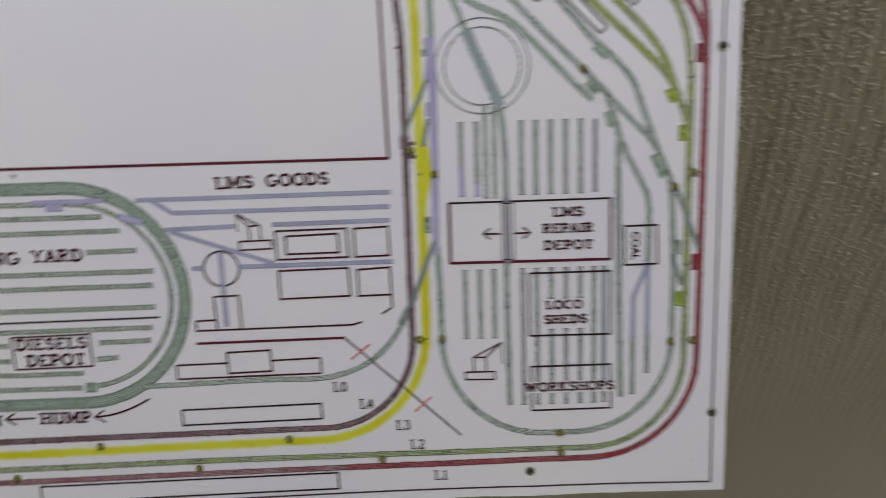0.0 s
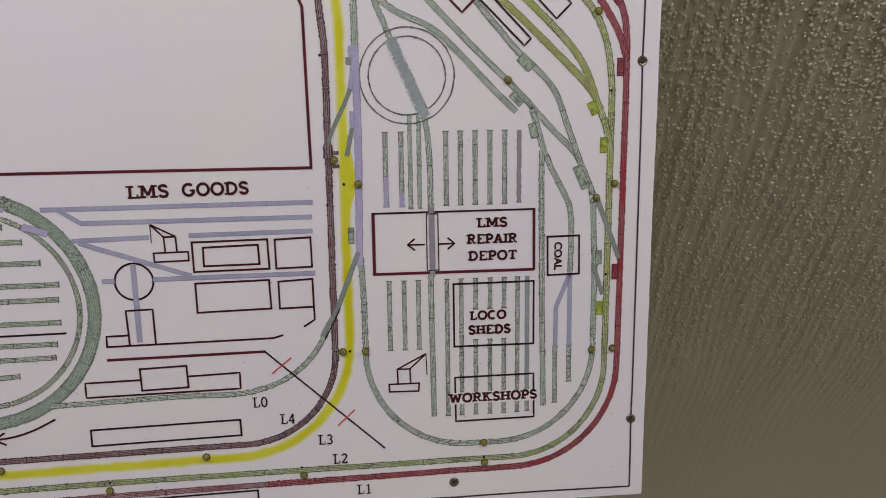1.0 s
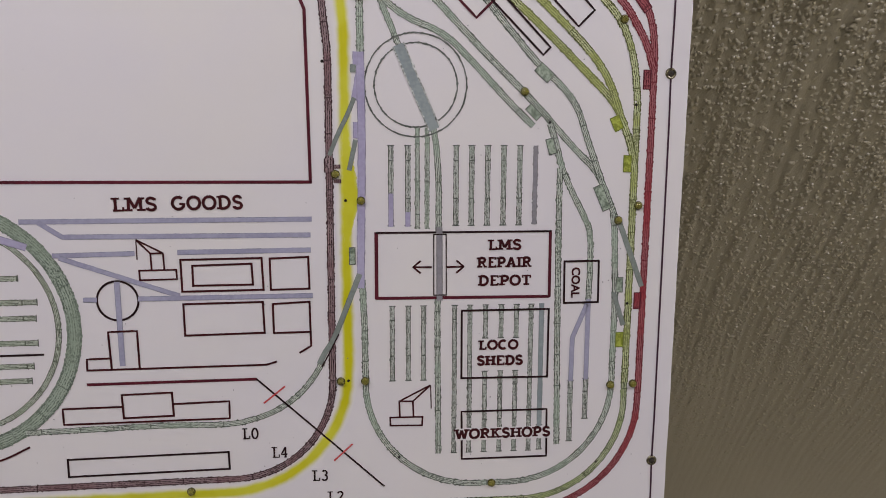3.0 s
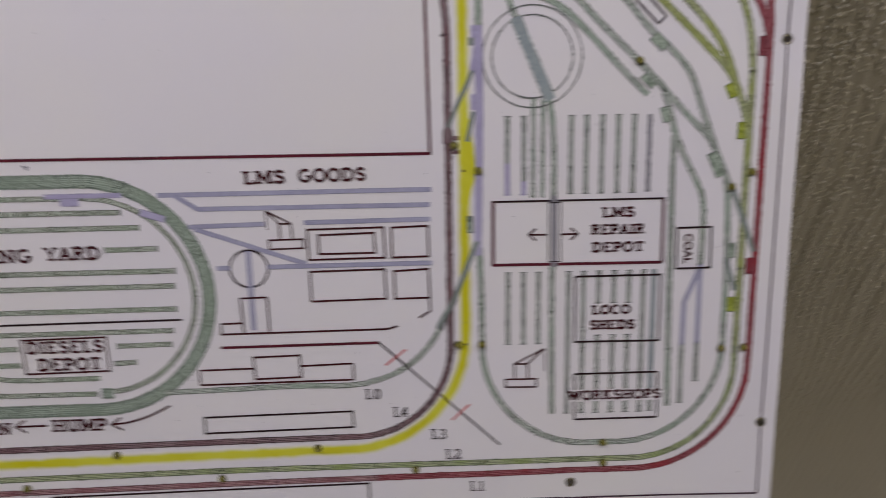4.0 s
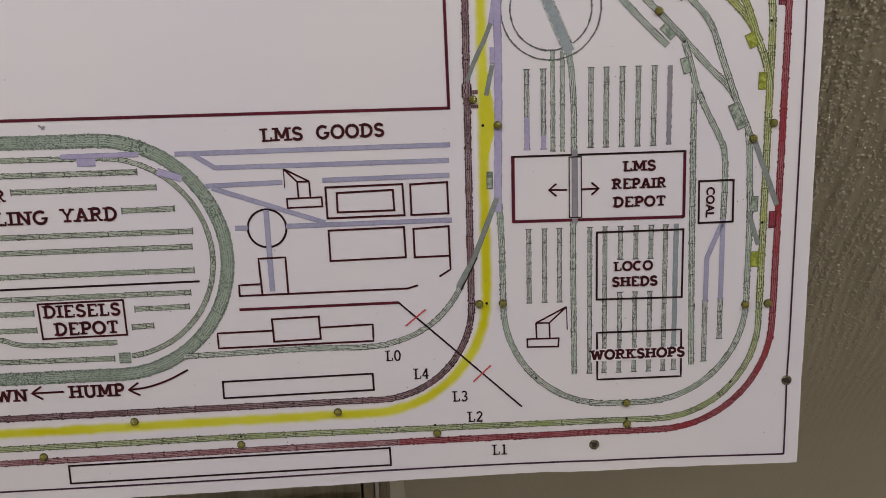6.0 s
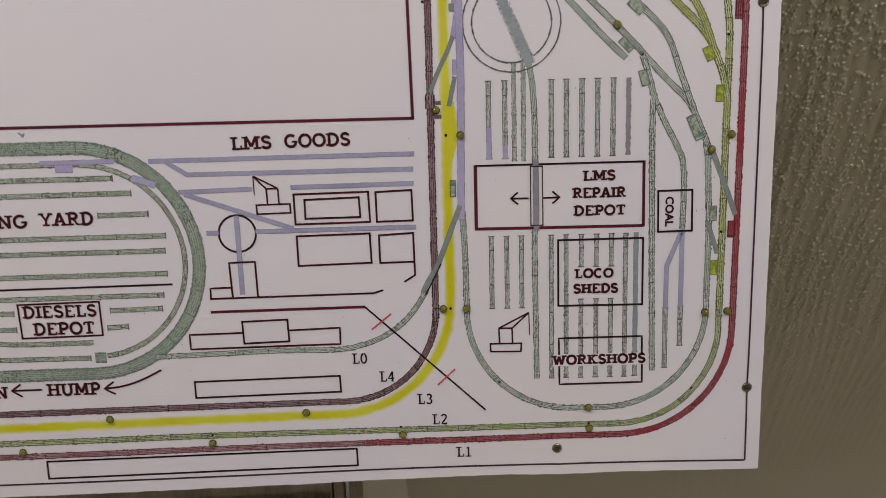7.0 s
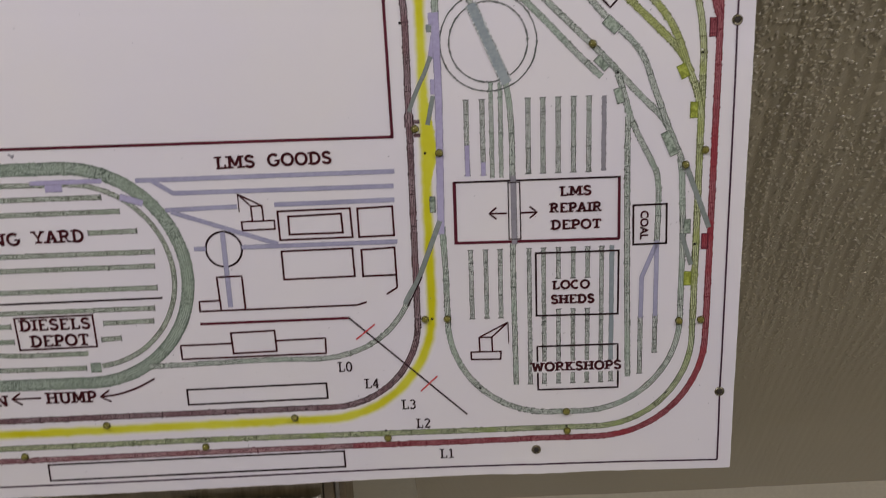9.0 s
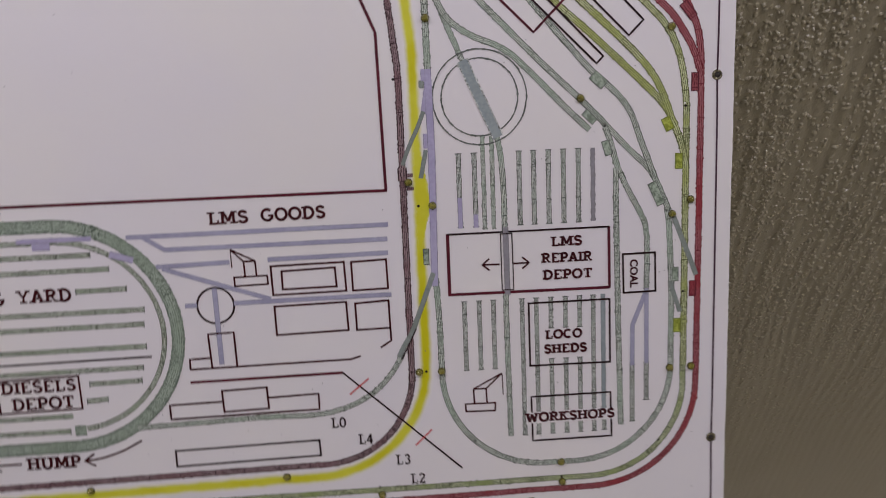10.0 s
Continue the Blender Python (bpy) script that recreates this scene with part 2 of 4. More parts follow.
MAT_OLIVE_BLOCK = speckled("olive_block_print", ink(92, 96, 28), ink(144, 145, 64), 420, 0.5, fine=800)
MAT_DARK_TRACK = track_print("dark_maroon_track_print", ink(32, 8, 14), ink(128, 105, 109), ink(84, 22, 33), 0.7, 4, 0.35)

led_n = Nodes("olive_clear_plastic", 0.08, 0.0, 0.6)
led_n.colour(led_n.mix(led_n.noise(260.0, 1), (0.52, 0.49, 0.08), (0.68, 0.64, 0.16)))
led_n.bsdf.inputs["Transmission Weight"].default_value = 0.7
MAT_LED = led_n.mat
MAT_LED_RIM = speckled("dark_olive_plastic", (0.05, 0.045, 0.012), (0.10, 0.09, 0.025), 300, 0.25, 0.5)
MAT_DARK = speckled("hole_shade", (0.01, 0.01, 0.01), (0.02, 0.018, 0.015), 100, 0.9)
MAT_STEEL = speckled("dull_steel", (0.14, 0.125, 0.09), (0.42, 0.395, 0.30), 420, 0.25, 0.5, 1.0)
MAT_SLOT = speckled("painted_recess_shade", (0.03, 0.028, 0.025), (0.06, 0.05, 0.04), 300, 0.6)

slope_n = Nodes("painted_textured_plaster", 0.34, 0.0, 0.5)
g1, g2 = slope_n.noise(2.2, 4), slope_n.noise(160.0, 3)
slope_n.colour(slope_n.mix(slope_n.math("ADD", slope_n.math("MULTIPLY", g1, 0.7), slope_n.math("MULTIPLY", g2, 0.3)), (0.392, 0.357, 0.255), (0.502, 0.457, 0.331)))
slope_n.bump(slope_n.math("ADD", slope_n.noise(420.0, 3), slope_n.math("MULTIPLY", slope_n.noise(190.0, 2), 1.1)), 0.45, 0.0018)
slope_n.bsdf.inputs["Coat Weight"].default_value = 1.0
slope_n.bsdf.inputs["Coat Roughness"].default_value = 0.23
MAT_SLOPE = slope_n.mat
MAT_CREAM = speckled("cream_wall_paint", (0.70, 0.66, 0.52), (0.76, 0.72, 0.58), 3, 0.6, bump=0.15, fine=120)
MAT_TRIM = speckled("smooth_cream_paint", (0.70, 0.68, 0.57), (0.76, 0.73, 0.62), 5, 0.5, bump=0.1, fine=80)
MAT_PLASTER = speckled("rough_white_plaster", (0.78, 0.75, 0.66), (0.86, 0.83, 0.76), 30, 0.85, bump=0.6, fine=220)
# streaky brown that stands in for the panel's shade on the plaster
shade_n = Nodes("shade_band_brown", 0.6, 0.0, 0.3)
shade_map = shade_n.add("ShaderNodeMapping", Scale=(1.0, 1.0, 0.12))
shade_n.link(shade_n.tree.nodes.new("ShaderNodeTexCoord").outputs["Object"], shade_map.inputs["Vector"])
runs = shade_n.math("ADD", shade_n.math("MULTIPLY", shade_n.noise(60.0, 3, shade_map.outputs[0]), 0.65), shade_n.math("MULTIPLY", shade_n.noise(420.0, 2, shade_map.outputs[0]), 0.35))
shade_n.colour(shade_n.mix(shade_n.ramp(runs, 0.36, 0.62), (0.42, 0.37, 0.28), (0.58, 0.53, 0.43)))
shade_n.bump(shade_n.noise(300.0, 3), 0.3, 0.001)
MAT_SHADE_BAND = shade_n.mat
MAT_WOOD = speckled("dark_stained_wood", (0.26, 0.215, 0.16), (0.36, 0.30, 0.23), 40, 0.5)
MAT_METAL = speckled("grey_metal_strip", (0.35, 0.33, 0.3), (0.45, 0.43, 0.4), 60, 0.4, 0.5, 0.8)
MAT_FLOOR = speckled("pale_bounce_floor", (0.56, 0.535, 0.43), (0.64, 0.61, 0.50), 6, 0.9, bump=0.4)
lampm = Nodes("lamp_diffuser")
lampm.colour((0.8, 0.8, 0.8))
lampm.bsdf.inputs["Emission Color"].default_value = (1.0, 0.95, 0.9, 1)
lampm.bsdf.inputs["Emission Strength"].default_value = 2.0
MAT_LAMP = lampm.mat


# ---- mesh helpers ----
def mesh_object(name, verts, faces, material, uvs=None, smooth=False):
    me = bpy.data.meshes.new(name)
    me.from_pydata(verts, [], faces)
    if uvs is not None:
        layer = me.uv_layers.new(name="UVMap")
        for loop in me.loops:
            layer.data[loop.index].uv = uvs[loop.vertex_index]
    me.materials.append(material)
    if smooth:
        for p in me.polygons:
            p.use_smooth = True
    return new(name, me)


def part(name, ob, parent, label=""):
    ob.name = name
    ob.parent = parent
    return tagged(ob, label) if label else ob


def box(name, lo, hi, material, bevel=0.0):
    bm = bmesh.new()
    bmesh.ops.create_cube(bm, size=1.0)
    for v in bm.verts:
        v.co = Vector([lo[k] + (v.co[k] + 0.5) * (hi[k] - lo[k]) for k in range(3)])
    if bevel:
        bmesh.ops.bevel(bm, geom=bm.edges[:], offset=bevel, segments=2, affect="EDGES", profile=0.6)
    me = bpy.data.meshes.new(name)
    bm.to_mesh(me)
    bm.free()
    me.materials.append(material)
    return new(name, me)


# ---- the panel's sheet: u to the right and v up, in millimetres from the repair depot's upper corner ----
SHEET_Z = 1.45
SHEET_L, SHEET_R, SHEET_B, SHEET_T = -640.0, 200.0, -226.5, 345.0
SCREWS = [(189.5, -161.5), (54.8, -204.0), (188.9, 102.3), (189.2, 300.0), (-560.0, -208.0)]
FOOT = [(-640.0, -237.5), (-350.0, -231.0), (-215.0, -228.6), (-132.0, -227.0), (-95.0, -225.5), (-28.0, -224.0), (14.0, -223.0), (57.0, -223.9), (99.0, -222.9), (200.0, -223.6)]


def foot_v(u):
    """The sheet's lower edge, which is cut unevenly."""
    return float(np.interp(u, [a for a, b in FOOT], [b for a, b in FOOT]))


def wave(u, v):
    """How far the sheet stands off the board, in millimetres: slack between the screws, drawn down at each."""
    h = 0.9 + 0.5 * math.sin(u / 61.0 + 0.6) * math.exp(-(v - SHEET_B) / 40.0) + 0.35 * math.sin(u / 150.0 + v / 90.0)
    for a, b in SCREWS:
        h -= 0.85 * math.exp(-((u - a) ** 2 + (v - b) ** 2) / (2 * 13.0**2))
    return h


def place(u, v, lift=0.0):
    return (u / 1000.0, -(wave(u, v) + lift) / 1000.0, SHEET_Z + v / 1000.0)


def resample(points, step):
    pts = [Vector(p) for p in points]
    out = [pts[0]]
    for a, b in zip(pts, pts[1:]):
        count = max(1, int((b - a).length / step + 0.5))
        out += [a.lerp(b, k / count) for k in range(1, count + 1)]
    return out


def smooth(points):
    """A Catmull-Rom curve through the points."""
    p = [Vector(q) for q in points]
    p = [p[0] * 2 - p[1]] + p + [p[-1] * 2 - p[-2]]
    out = []
    for a, b, c, d in zip(p, p[1:], p[2:], p[3:]):
        count = max(2, int((c - b).length / 3.0))
        for k in range(count):
            t = k / count
            out.append(0.5 * (2 * b + (c - a) * t + (2 * a - 5 * b + 4 * c - d) * t * t + (3 * b - a - 3 * c + d) * t**3))
    return out + [p[-2]]


def fillet(points, radii):
    """A path with its inner corners rounded."""
    p = [Vector(q) for q in points]
    out = [p[0]]
    for a, b, c, r in zip(p, p[1:], p[2:], radii):
        d1, d2 = (a - b).normalized(), (c - b).normalized()
        half = d1.angle(d2) / 2
        reach = r / math.tan(half)
        centre = b + (d1 + d2).normalized() * (r / math.sin(half))
        s, e = b + d1 * reach - centre, b + d2 * reach - centre
        turn = s.angle_signed(e)
        count = max(4, int(abs(turn) * r / 3.0))
        for k in range(count + 1):
            an = -turn * k / count
            out.append(centre + Vector((s.x * math.cos(an) - s.y * math.sin(an), s.x * math.sin(an) + s.y * math.cos(an))))
    return out + [p[-1]]


def arc(cx, cy, r, a0, a1):
    count = max(8, int(abs(math.radians(a1 - a0)) * r / 2.0))
    return [(cx + r * math.cos(math.radians(a0 + (a1 - a0) * k / count)), cy + r * math.sin(math.radians(a0 + (a1 - a0) * k / count))) for k in range(count + 1)]


rng = random.Random(5)


def strip_data(points, width, lift, jag=0.0, step=3.0):
    pts = resample(points, step)
    verts, uvs, faces, along = [], [], [], 0.0
    for k, p in enumerate(pts):
        a, b = pts[max(0, k - 1)], pts[min(len(pts) - 1, k + 1)]
        d = (b - a).normalized() if (b - a).length > 1e-9 else Vector((1, 0))
        nrm = Vector((-d.y, d.x))
        along += (p - pts[k - 1]).length if k else 0.0
        for side, v in ((-0.5, 0.0), (0.5, 1.0)):
            spur = (rng.uniform(0.2, 1.1) * jag if rng.random() < 0.2 else rng.uniform(-0.4, 0.3) * jag) if jag else 0.0
            q = p + nrm * (width * side + (spur if side > 0 else -spur))
            verts.append(place(q.x, q.y, lift))
            uvs.append((along, v + (2 * v - 1) * spur / width))
    for k in range(len(pts) - 1):
        faces.append((2 * k + 1, 2 * k, 2 * k + 2, 2 * k + 3))
    return verts, uvs, faces


def strip(name, points, width, material, parent, lift=0.2, jag=0.0, label="", step=3.0):
    verts, uvs, faces = strip_data(points, width, lift, jag, step)
    return part(name, mesh_object(name, verts, faces, material, uvs), parent, label)


def strips(name, paths, width, material, parent, lift=0.3, label=""):
    """Several printed strokes of one drawing in one mesh."""
    V, U, F = [], [], []
    for path in paths:
        v, u, f = strip_data(path, width, lift)
        F += [tuple(i + len(V) for i in q) for q in f]
        V += v
        U += u
    return part(name, mesh_object(name, V, F, material, U), parent, label)


def rect(x0, y0, x1, y1, x2, y2, x3, y3, ext=0.6):
    """Closed outline as four strokes that overlap at the corners."""
    c = [Vector(q) for q in ((x0, y0), (x1, y1), (x2, y2), (x3, y3))]
    out = []
    for a, b in zip(c, c[1:] + c[:1]):
        d = (b - a).normalized() * ext
        out.append((tuple(a - d), tuple(b + d)))
    return out


panel = tagged(new("track_diagram_panel"), "white railway track diagram panel with coloured lines, pinned with small screws", "display panel")
panel.location = (0, 0, 0)

# backing board, standing before the sloping ceiling
bm_board = box("backing_board", (SHEET_L / 1000 - 0.002, 0.0002, SHEET_Z + (SHEET_B + 6.5) / 1000), ((SHEET_R - 1.2) / 1000, 0.0062, SHEET_Z + SHEET_T / 1000), MAT_BOARD, 0.0006)
part("backing_board", bm_board, panel, "thin fibre board behind the sheet")


def sheet_mesh():
    step = 6.0
    nu, nv = int((SHEET_R - SHEET_L) / step), int((SHEET_T - SHEET_B) / step)
    verts, faces = [], []
    r = random.Random(3)
    for j in range(nv + 1):
        for i in range(nu + 1):
            u = SHEET_L + (SHEET_R - SHEET_L) * i / nu
            v = foot_v(u) + (SHEET_T - foot_v(u)) * j / nv
            if j == 0:
                v += r.uniform(-0.22, 0.22)
            if i == nu:
                u += r.uniform(-0.15, 0.15) + 1.0 * max(0.0, v / 150.0)
            verts.append(place(u, v))
    for j in range(nv):
        for i in range(nu):
            a = j * (nu + 1) + i
            faces.append((a, a + 1, a + nu + 2, a + nu + 1))
    ob = mesh_object("paper_sheet", verts, faces, MAT_PAPER, smooth=True)
    return ob


sheet = part("paper_sheet", sheet_mesh(), panel, "white printed paper sheet, slightly buckled at its lower edge")
solid = sheet.modifiers.new("thickness", "SOLIDIFY")
solid.thickness, solid.offset = 0.0003, -1.0
crisp = sheet.modifiers.new("crisp_edge", "EDGE_SPLIT")
crisp.split_angle = radians(40)

FAR_L = -600.0


def track(points, width, material, lift=0.2, label=""):
    """A printed track; a straight siding is closed by a short cross stroke at each end."""
    made = strip("printed_track", points, width * 0.91, material, sheet, lift, 0.42 if material in (MAT_SIDING, MAT_YARD) else 0.6, label, 0.8)
    if len(points) == 2 and material in (MAT_SIDING, MAT_YARD):
        a, b = Vector(points[0]), Vector(points[1])
        d = (b - a).normalized()
        side = Vector((-d.y, d.x)) * (width * 0.5 + 0.45)
        for q in (a + d * 0.4, b - d * 0.4):
            if q.x > FAR_L + 5:
                strip("siding_end", [tuple(q - side), tuple(q + side)], 0.65, MAT_RING, sheet, lift + 0.05)
    return made


# running lines round the edge
track(smooth([(FAR_L, -204.8), (-360.0, -200.4), (-200.0, -197.8), (-78.0, -196.1)]), 4.8, MAT_DULL_RED_TRACK, 0.23, "dull red double-ruled printed track")
track(fillet([(-82.0, -196.16), (176.6, -193.0), (177.6, 100.0)], [77]), 5.0, MAT_RED_TRACK, 0.24, "red double-ruled printed track")
track(smooth([(177.6, 99.0), (177.2, 118.0), (174.5, 134.0), (168.5, 149.0), (158.0, 166.0), (146.0, 184.0)]), 5.2, MAT_RED_TRACK, 0.25, "red double-ruled printed track")
track(smooth([(177.0, 106.0), (172.5, 119.0), (165.3, 132.4), (157.5, 143.7), (146.5, 154.6), (130.0, 170.0), (116.0, 184.0)]), 5.4, MAT_RED_TRACK, 0.27, "red double-ruled printed track")
track(fillet([(FAR_L, -193.8), (-190, -187.4), (167.0, -185.4), (167.6, 84.0)], [6000, 69]), 4.8, MAT_MOSS_TRACK, 0.22, "moss green printed track")
track(smooth([(167.6, 83.0), (165.9, 100.5), (161.6, 119.5), (153.7, 135.8), (142.1, 148.8), (128.0, 162.0), (108.0, 182.0)]), 5.2, MAT_OLIVE_TRACK, 0.26, "olive printed track")
track([(167.4, -104.0), (167.6, 83.0)], 5.2, MAT_OLIVE_TRACK, 0.24, "olive printed track")
track(smooth([(44.0, 184.0), (75.3, 155.9), (103.6, 131.0), (134.5, 101.8), (150.2, 85.9), (157.5, 74.0), (164.3, 56.3), (167.3, 42.5)]), 5.4, MAT_OLIVE_TRACK, 0.28, "olive printed track")
track(smooth([(66.0, 182.0), (94.3, 155.2), (126.7, 124.6), (142.3, 107.1), (150.1, 93.5), (156.5, 77.0)]), 5.4, MAT_OLIVE_TRACK, 0.30, "olive printed track")
track(fillet([(FAR_L, -171.2), (-180, -165.3), (-29.6, -163.4), (-29.2, 112.0), (-34.5, 164.0), (-43.0, 190.0)], [5000, 66, 200, 60]), 5.0, MAT_DARK_TRACK, 0.24, "dark maroon printed track")
yellow = fillet([(FAR_L, -183.4), (-19.0, -172.2), (-19.4, 128.0), (-23.6, 168.0), (-29.5, 190.0)], [82, 250, 60])
strip("yellow_marker_line", yellow, 12.2, MAT_YELLOW, sheet, 0.06, 0.35, "bright yellow marker line with pale soaked edges", 4.0)
def ink_blot(rows):
    """A pooled stretch of the marker line: rows of (height, middle, width)."""
    gen, verts, uvs, faces = random.Random(14), [], [], []
    spots = resample([(v, m) for v, m, w in rows], 1.6)
    for k, q in enumerate(spots):
        w = float(np.interp(-q.x, [-r[0] for r in rows], [r[2] for r in rows]))
        for side in (-1, 1):
            verts.append(place(q.y + side * (w / 2 + gen.uniform(-0.5, 0.5)), q.x, 0.10))
            uvs.append((1.6 * k, 0.5 + side * 0.21))
    for k in range(len(spots) - 1):
        faces.append((2 * k, 2 * k + 2, 2 * k + 3, 2 * k + 1))
    part("yellow_marker_blot", mesh_object("yellow_marker_blot", verts, faces, MAT_YELLOW, uvs), sheet, "pooled bright yellow marker ink")


ink_blot([(70, -19.2, 3.2), (58, -18.8, 5.4), (46, -18.0, 7.6), (36, -17.0, 9.6), (27, -16.6, 11.0), (18, -16.6, 10.2), (10, -17.6, 8.0), (0, -18.8, 5.0), (-8, -19.2, 3.0)])

# oval of the inner depot loop
track([(-9.8, 190.0), (-9.2, 113.0)], 5.0, MAT_GREY_TRACK)
track(fillet([(-9.6, -30.0), (-8.2, -60.0), (-7.4, -173.4), (158.2, -173.0), (158.2, -40.0), (156.0, 2.0), (154.4, 12.0)], [400, 73, 70, 300, 60]), 4.6, MAT_GREY_TRACK)
strip("lilac_marker_line", [(-9.4, 114.0), (-8.7, 60.0), (-10.4, -35.5)], 5.0, MAT_LILAC, sheet, 0.30, 0.3, "lilac marker line", 3.0)
strip("lilac_marker_line", [(-9.8, 103.0), (-11.4, 95.0), (-13.4, 84.5)], 3.6, MAT_LILAC, sheet, 0.29, 0.3, "lilac marker line", 3.0)

# diagonals and the lead to the turntable
track(smooth([(8.0, 178.0), (26.3, 157.7), (65.1, 117.7), (99.4, 84.3), (126.7, 55.3), (141.0, 41.0), (148.6, 27.6), (156.0, 10.0)]), 4.6, MAT_GREY_TRACK)
track(smooth([(38.0, 180.0), (60.2, 156.5), (84.4, 128.1), (103.4, 106.8), (118.9, 92.9), (128.7, 79.5), (134.6, 63.5), (146.6, 31.6)]), 4.6, MAT_GREY_TRACK, 0.22)
track(smooth([(-10.0, 180.0), (-1.8, 158.7), (6.0, 145.4), (20.2, 134.9), (39.0, 126.8), (54.1, 115.2), (84.5, 83.8), (100.2, 68.9)]), 4.6, MAT_GREY_TRACK, 0.24)
track([(-1.0, 157.0), (5.1, 141.0), (15.0, 117.0)], 4.2, MAT_GREY_TRACK, 0.22)
track(smooth([(36.4, 67.0), (38.6, 52.0), (39.8, 30.0), (39.9, 1.0)]), 4.4, MAT_GREY_TRACK, 0.2)
track([(39.6, -42.0), (39.4, -60.0), (40.6, -151.0)], 4.2, MAT_GREY_TRACK, 0.2)
track(smooth([(111.0, 70.3), (115.2, 58.6), (119.4, 43.0), (127.6, 25.0), (134.9, 11.0), (139.2, 0.5), (140.4, -16.2), (140.2, -46.0)]), 4.4, MAT_GREY_TRACK, 0.22)
track([(118.3, 42.0), (118.6, 1.0), (119.7, -64.8), (121.6, -147.0)], 4.4, MAT_GREY_TRACK, 0.24)
track([(140.4, -100.0), (140.5, -129.2)], 3.8, MAT_SIDING)
track([(130.0, -101.0), (130.2, -145.2)], 3.8, MAT_SIDING)
for pts in ([(140.2, -45.0), (140.4, -101.0)], [(139.6, -48.0), (130.2, -71.5), (130.0, -102.0)]):
    strip("lilac_marker_line", pts, 3.3, MAT_ROAD_LILAC, sheet, 0.32, 0.0, "lilac marker line")

# slate crossovers
for pts, w in (([(158.4, 8.0), (176.0, -37.0)], 3.6), ([(157.0, -41.0), (164.6, -63.5)], 3.2), (smooth([(-13.2, 86.0), (-17.8, 75.0), (-22.4, 66.0), (-26.0, 58.0), (-29.2, 50.0)]), 2.8), ([(-12.6, 60.0), (-16.9, 40.8)], 3.0),
               (smooth([(-11.0, -26.0), (-27.0, -66.0), (-34.0, -78.0), (-38.0, -86.0)]), 3.6)):
    strip("slate_marker_line", pts, w, MAT_SLATE, sheet, 0.34, 0.12, "slate grey marker crossover")
strip("slate_edge_line", smooth([(-25.0, -66.0), (-31.5, -79.0), (-36.4, -88.0)]), 1.0, MAT_BLACK, sheet, 0.36)

# turntable
for r in (32.0, 26.0):
    strip("turntable_ring", arc(25.2, 93.9, r, 0, 360), 0.85, MAT_RING, sheet, 0.28, 0.45, "thin grey printed circle", 0.9)
strip("turntable_bridge", [(14.2, 118.5), (36.8, 66.5)], 7.4, MAT_BRIDGE, sheet, 0.32, 0.45, "slate grey turntable bridge", 1.6)
for side in (-3.5, 3.6):
    strip("bridge_rail", [(14.2 + side * 0.91, 118.5 + side * 0.4), (36.6 + side * 0.91, 67.5 + side * 0.4)], 0.9, MAT_RAGGED, sheet, 0.36, 0.4, "", 1.0)

# depot sidings
for u in (9.3, 20.1, 51.0, 61.0, 71.3, 81.7, 92.1):
    track([(u, 56.8), (u, 4.8)], 3.7, MAT_SIDING)
track([(102.3, 56.4), (102.3, 5.4)], 3.4, MAT_GREY_MARKER)
for u in (26.2, 32.4):
    track([(u, 67.5), (u, 3.0)], 3.3, MAT_GREY_TRACK)
for u, top in ((9.3, 26.0), (20.1, 14.0)):
    strip("lilac_marker_line", [(u, top), (u, 4.6)], 3.3, MAT_LILAC, sheet, 0.32, 0.0, "lilac marker line")
for u in (9.8, 20.3, 30.4):
    track([(u, -47.6), (u, -99.2)], 3.5, MAT_SIDING)
for u in (50.8, 61.0, 101.8):
    track([(u, -47.6), (u + 0.2, -151.0)], 3.4, MAT_SIDING)
for u in (71.4, 81.8, 92.0):
    track([(u, -47.6), (u, -71.0)], 3.4, MAT_SIDING)
    track([(u, -93.2), (u, -151.0)], 3.4, MAT_SIDING)
strip("slate_marker_line", [(108.8, -47.4), (109.2, -133.6)], 3.3, MAT_BRIDGE, sheet, 0.26, 0.2, "blue-grey marker line")
track([(109.2, -132.0), (109.4, -150.5)], 3.5, MAT_SIDING)

# marshalling yard loop and rows
OV_U, OV_V = -270.5, -59.5
track([(FAR_L, 19.8)] + arc(OV_U, OV_V, 79.2, 90, -90) + [(FAR_L, -141.5)], 10.0, MAT_OVAL, 0.22, "broad dense green printed loop")
track(arc(-268.0, -59.0, 67.2, 88, -84), 3.8, MAT_YARD, 0.24)
track([(FAR_L, 9.0), (-266.0, 8.6)], 3.8, MAT_YARD, 0.24)
for a, b in (((FAR_L, -2.0), (-244.7, -1.2)), ((-328.0, -12.0), (-233.2, -11.6)), ((-257.8, -26.5), (-222.7, -26.0)), ((FAR_L, -42.8), (-212.2, -41.4)),
             ((FAR_L, -53.6), (-213.4, -51.8)), ((FAR_L, -69.6), (-213.4, -67.8)), ((FAR_L, -85.8), (-217.0, -83.0)), ((-256.0, -93.3), (-218.9, -92.6)),
             ((FAR_L, -95.6), (-322.4, -93.8)), ((-259.0, -105.7), (-243.8, -104.9)), ((FAR_L, -107.0), (-321.8, -105.4)), ((FAR_L, -127.6), (-272.2, -127.2))):
    track([a, b], 3.9, MAT_YARD, 0.2)
track(smooth([(-400.0, -104.5), (-366.0, -107.0), (-345.0, -112.0), (-328.0, -116.0), (-269.6, -116.0)]), 3.9, MAT_YARD, 0.22)
strip("yard_divider", [(FAR_L, -79.5), (-210.8, -75.6)], 1.4, MAT_BLACK, sheet, 0.26)
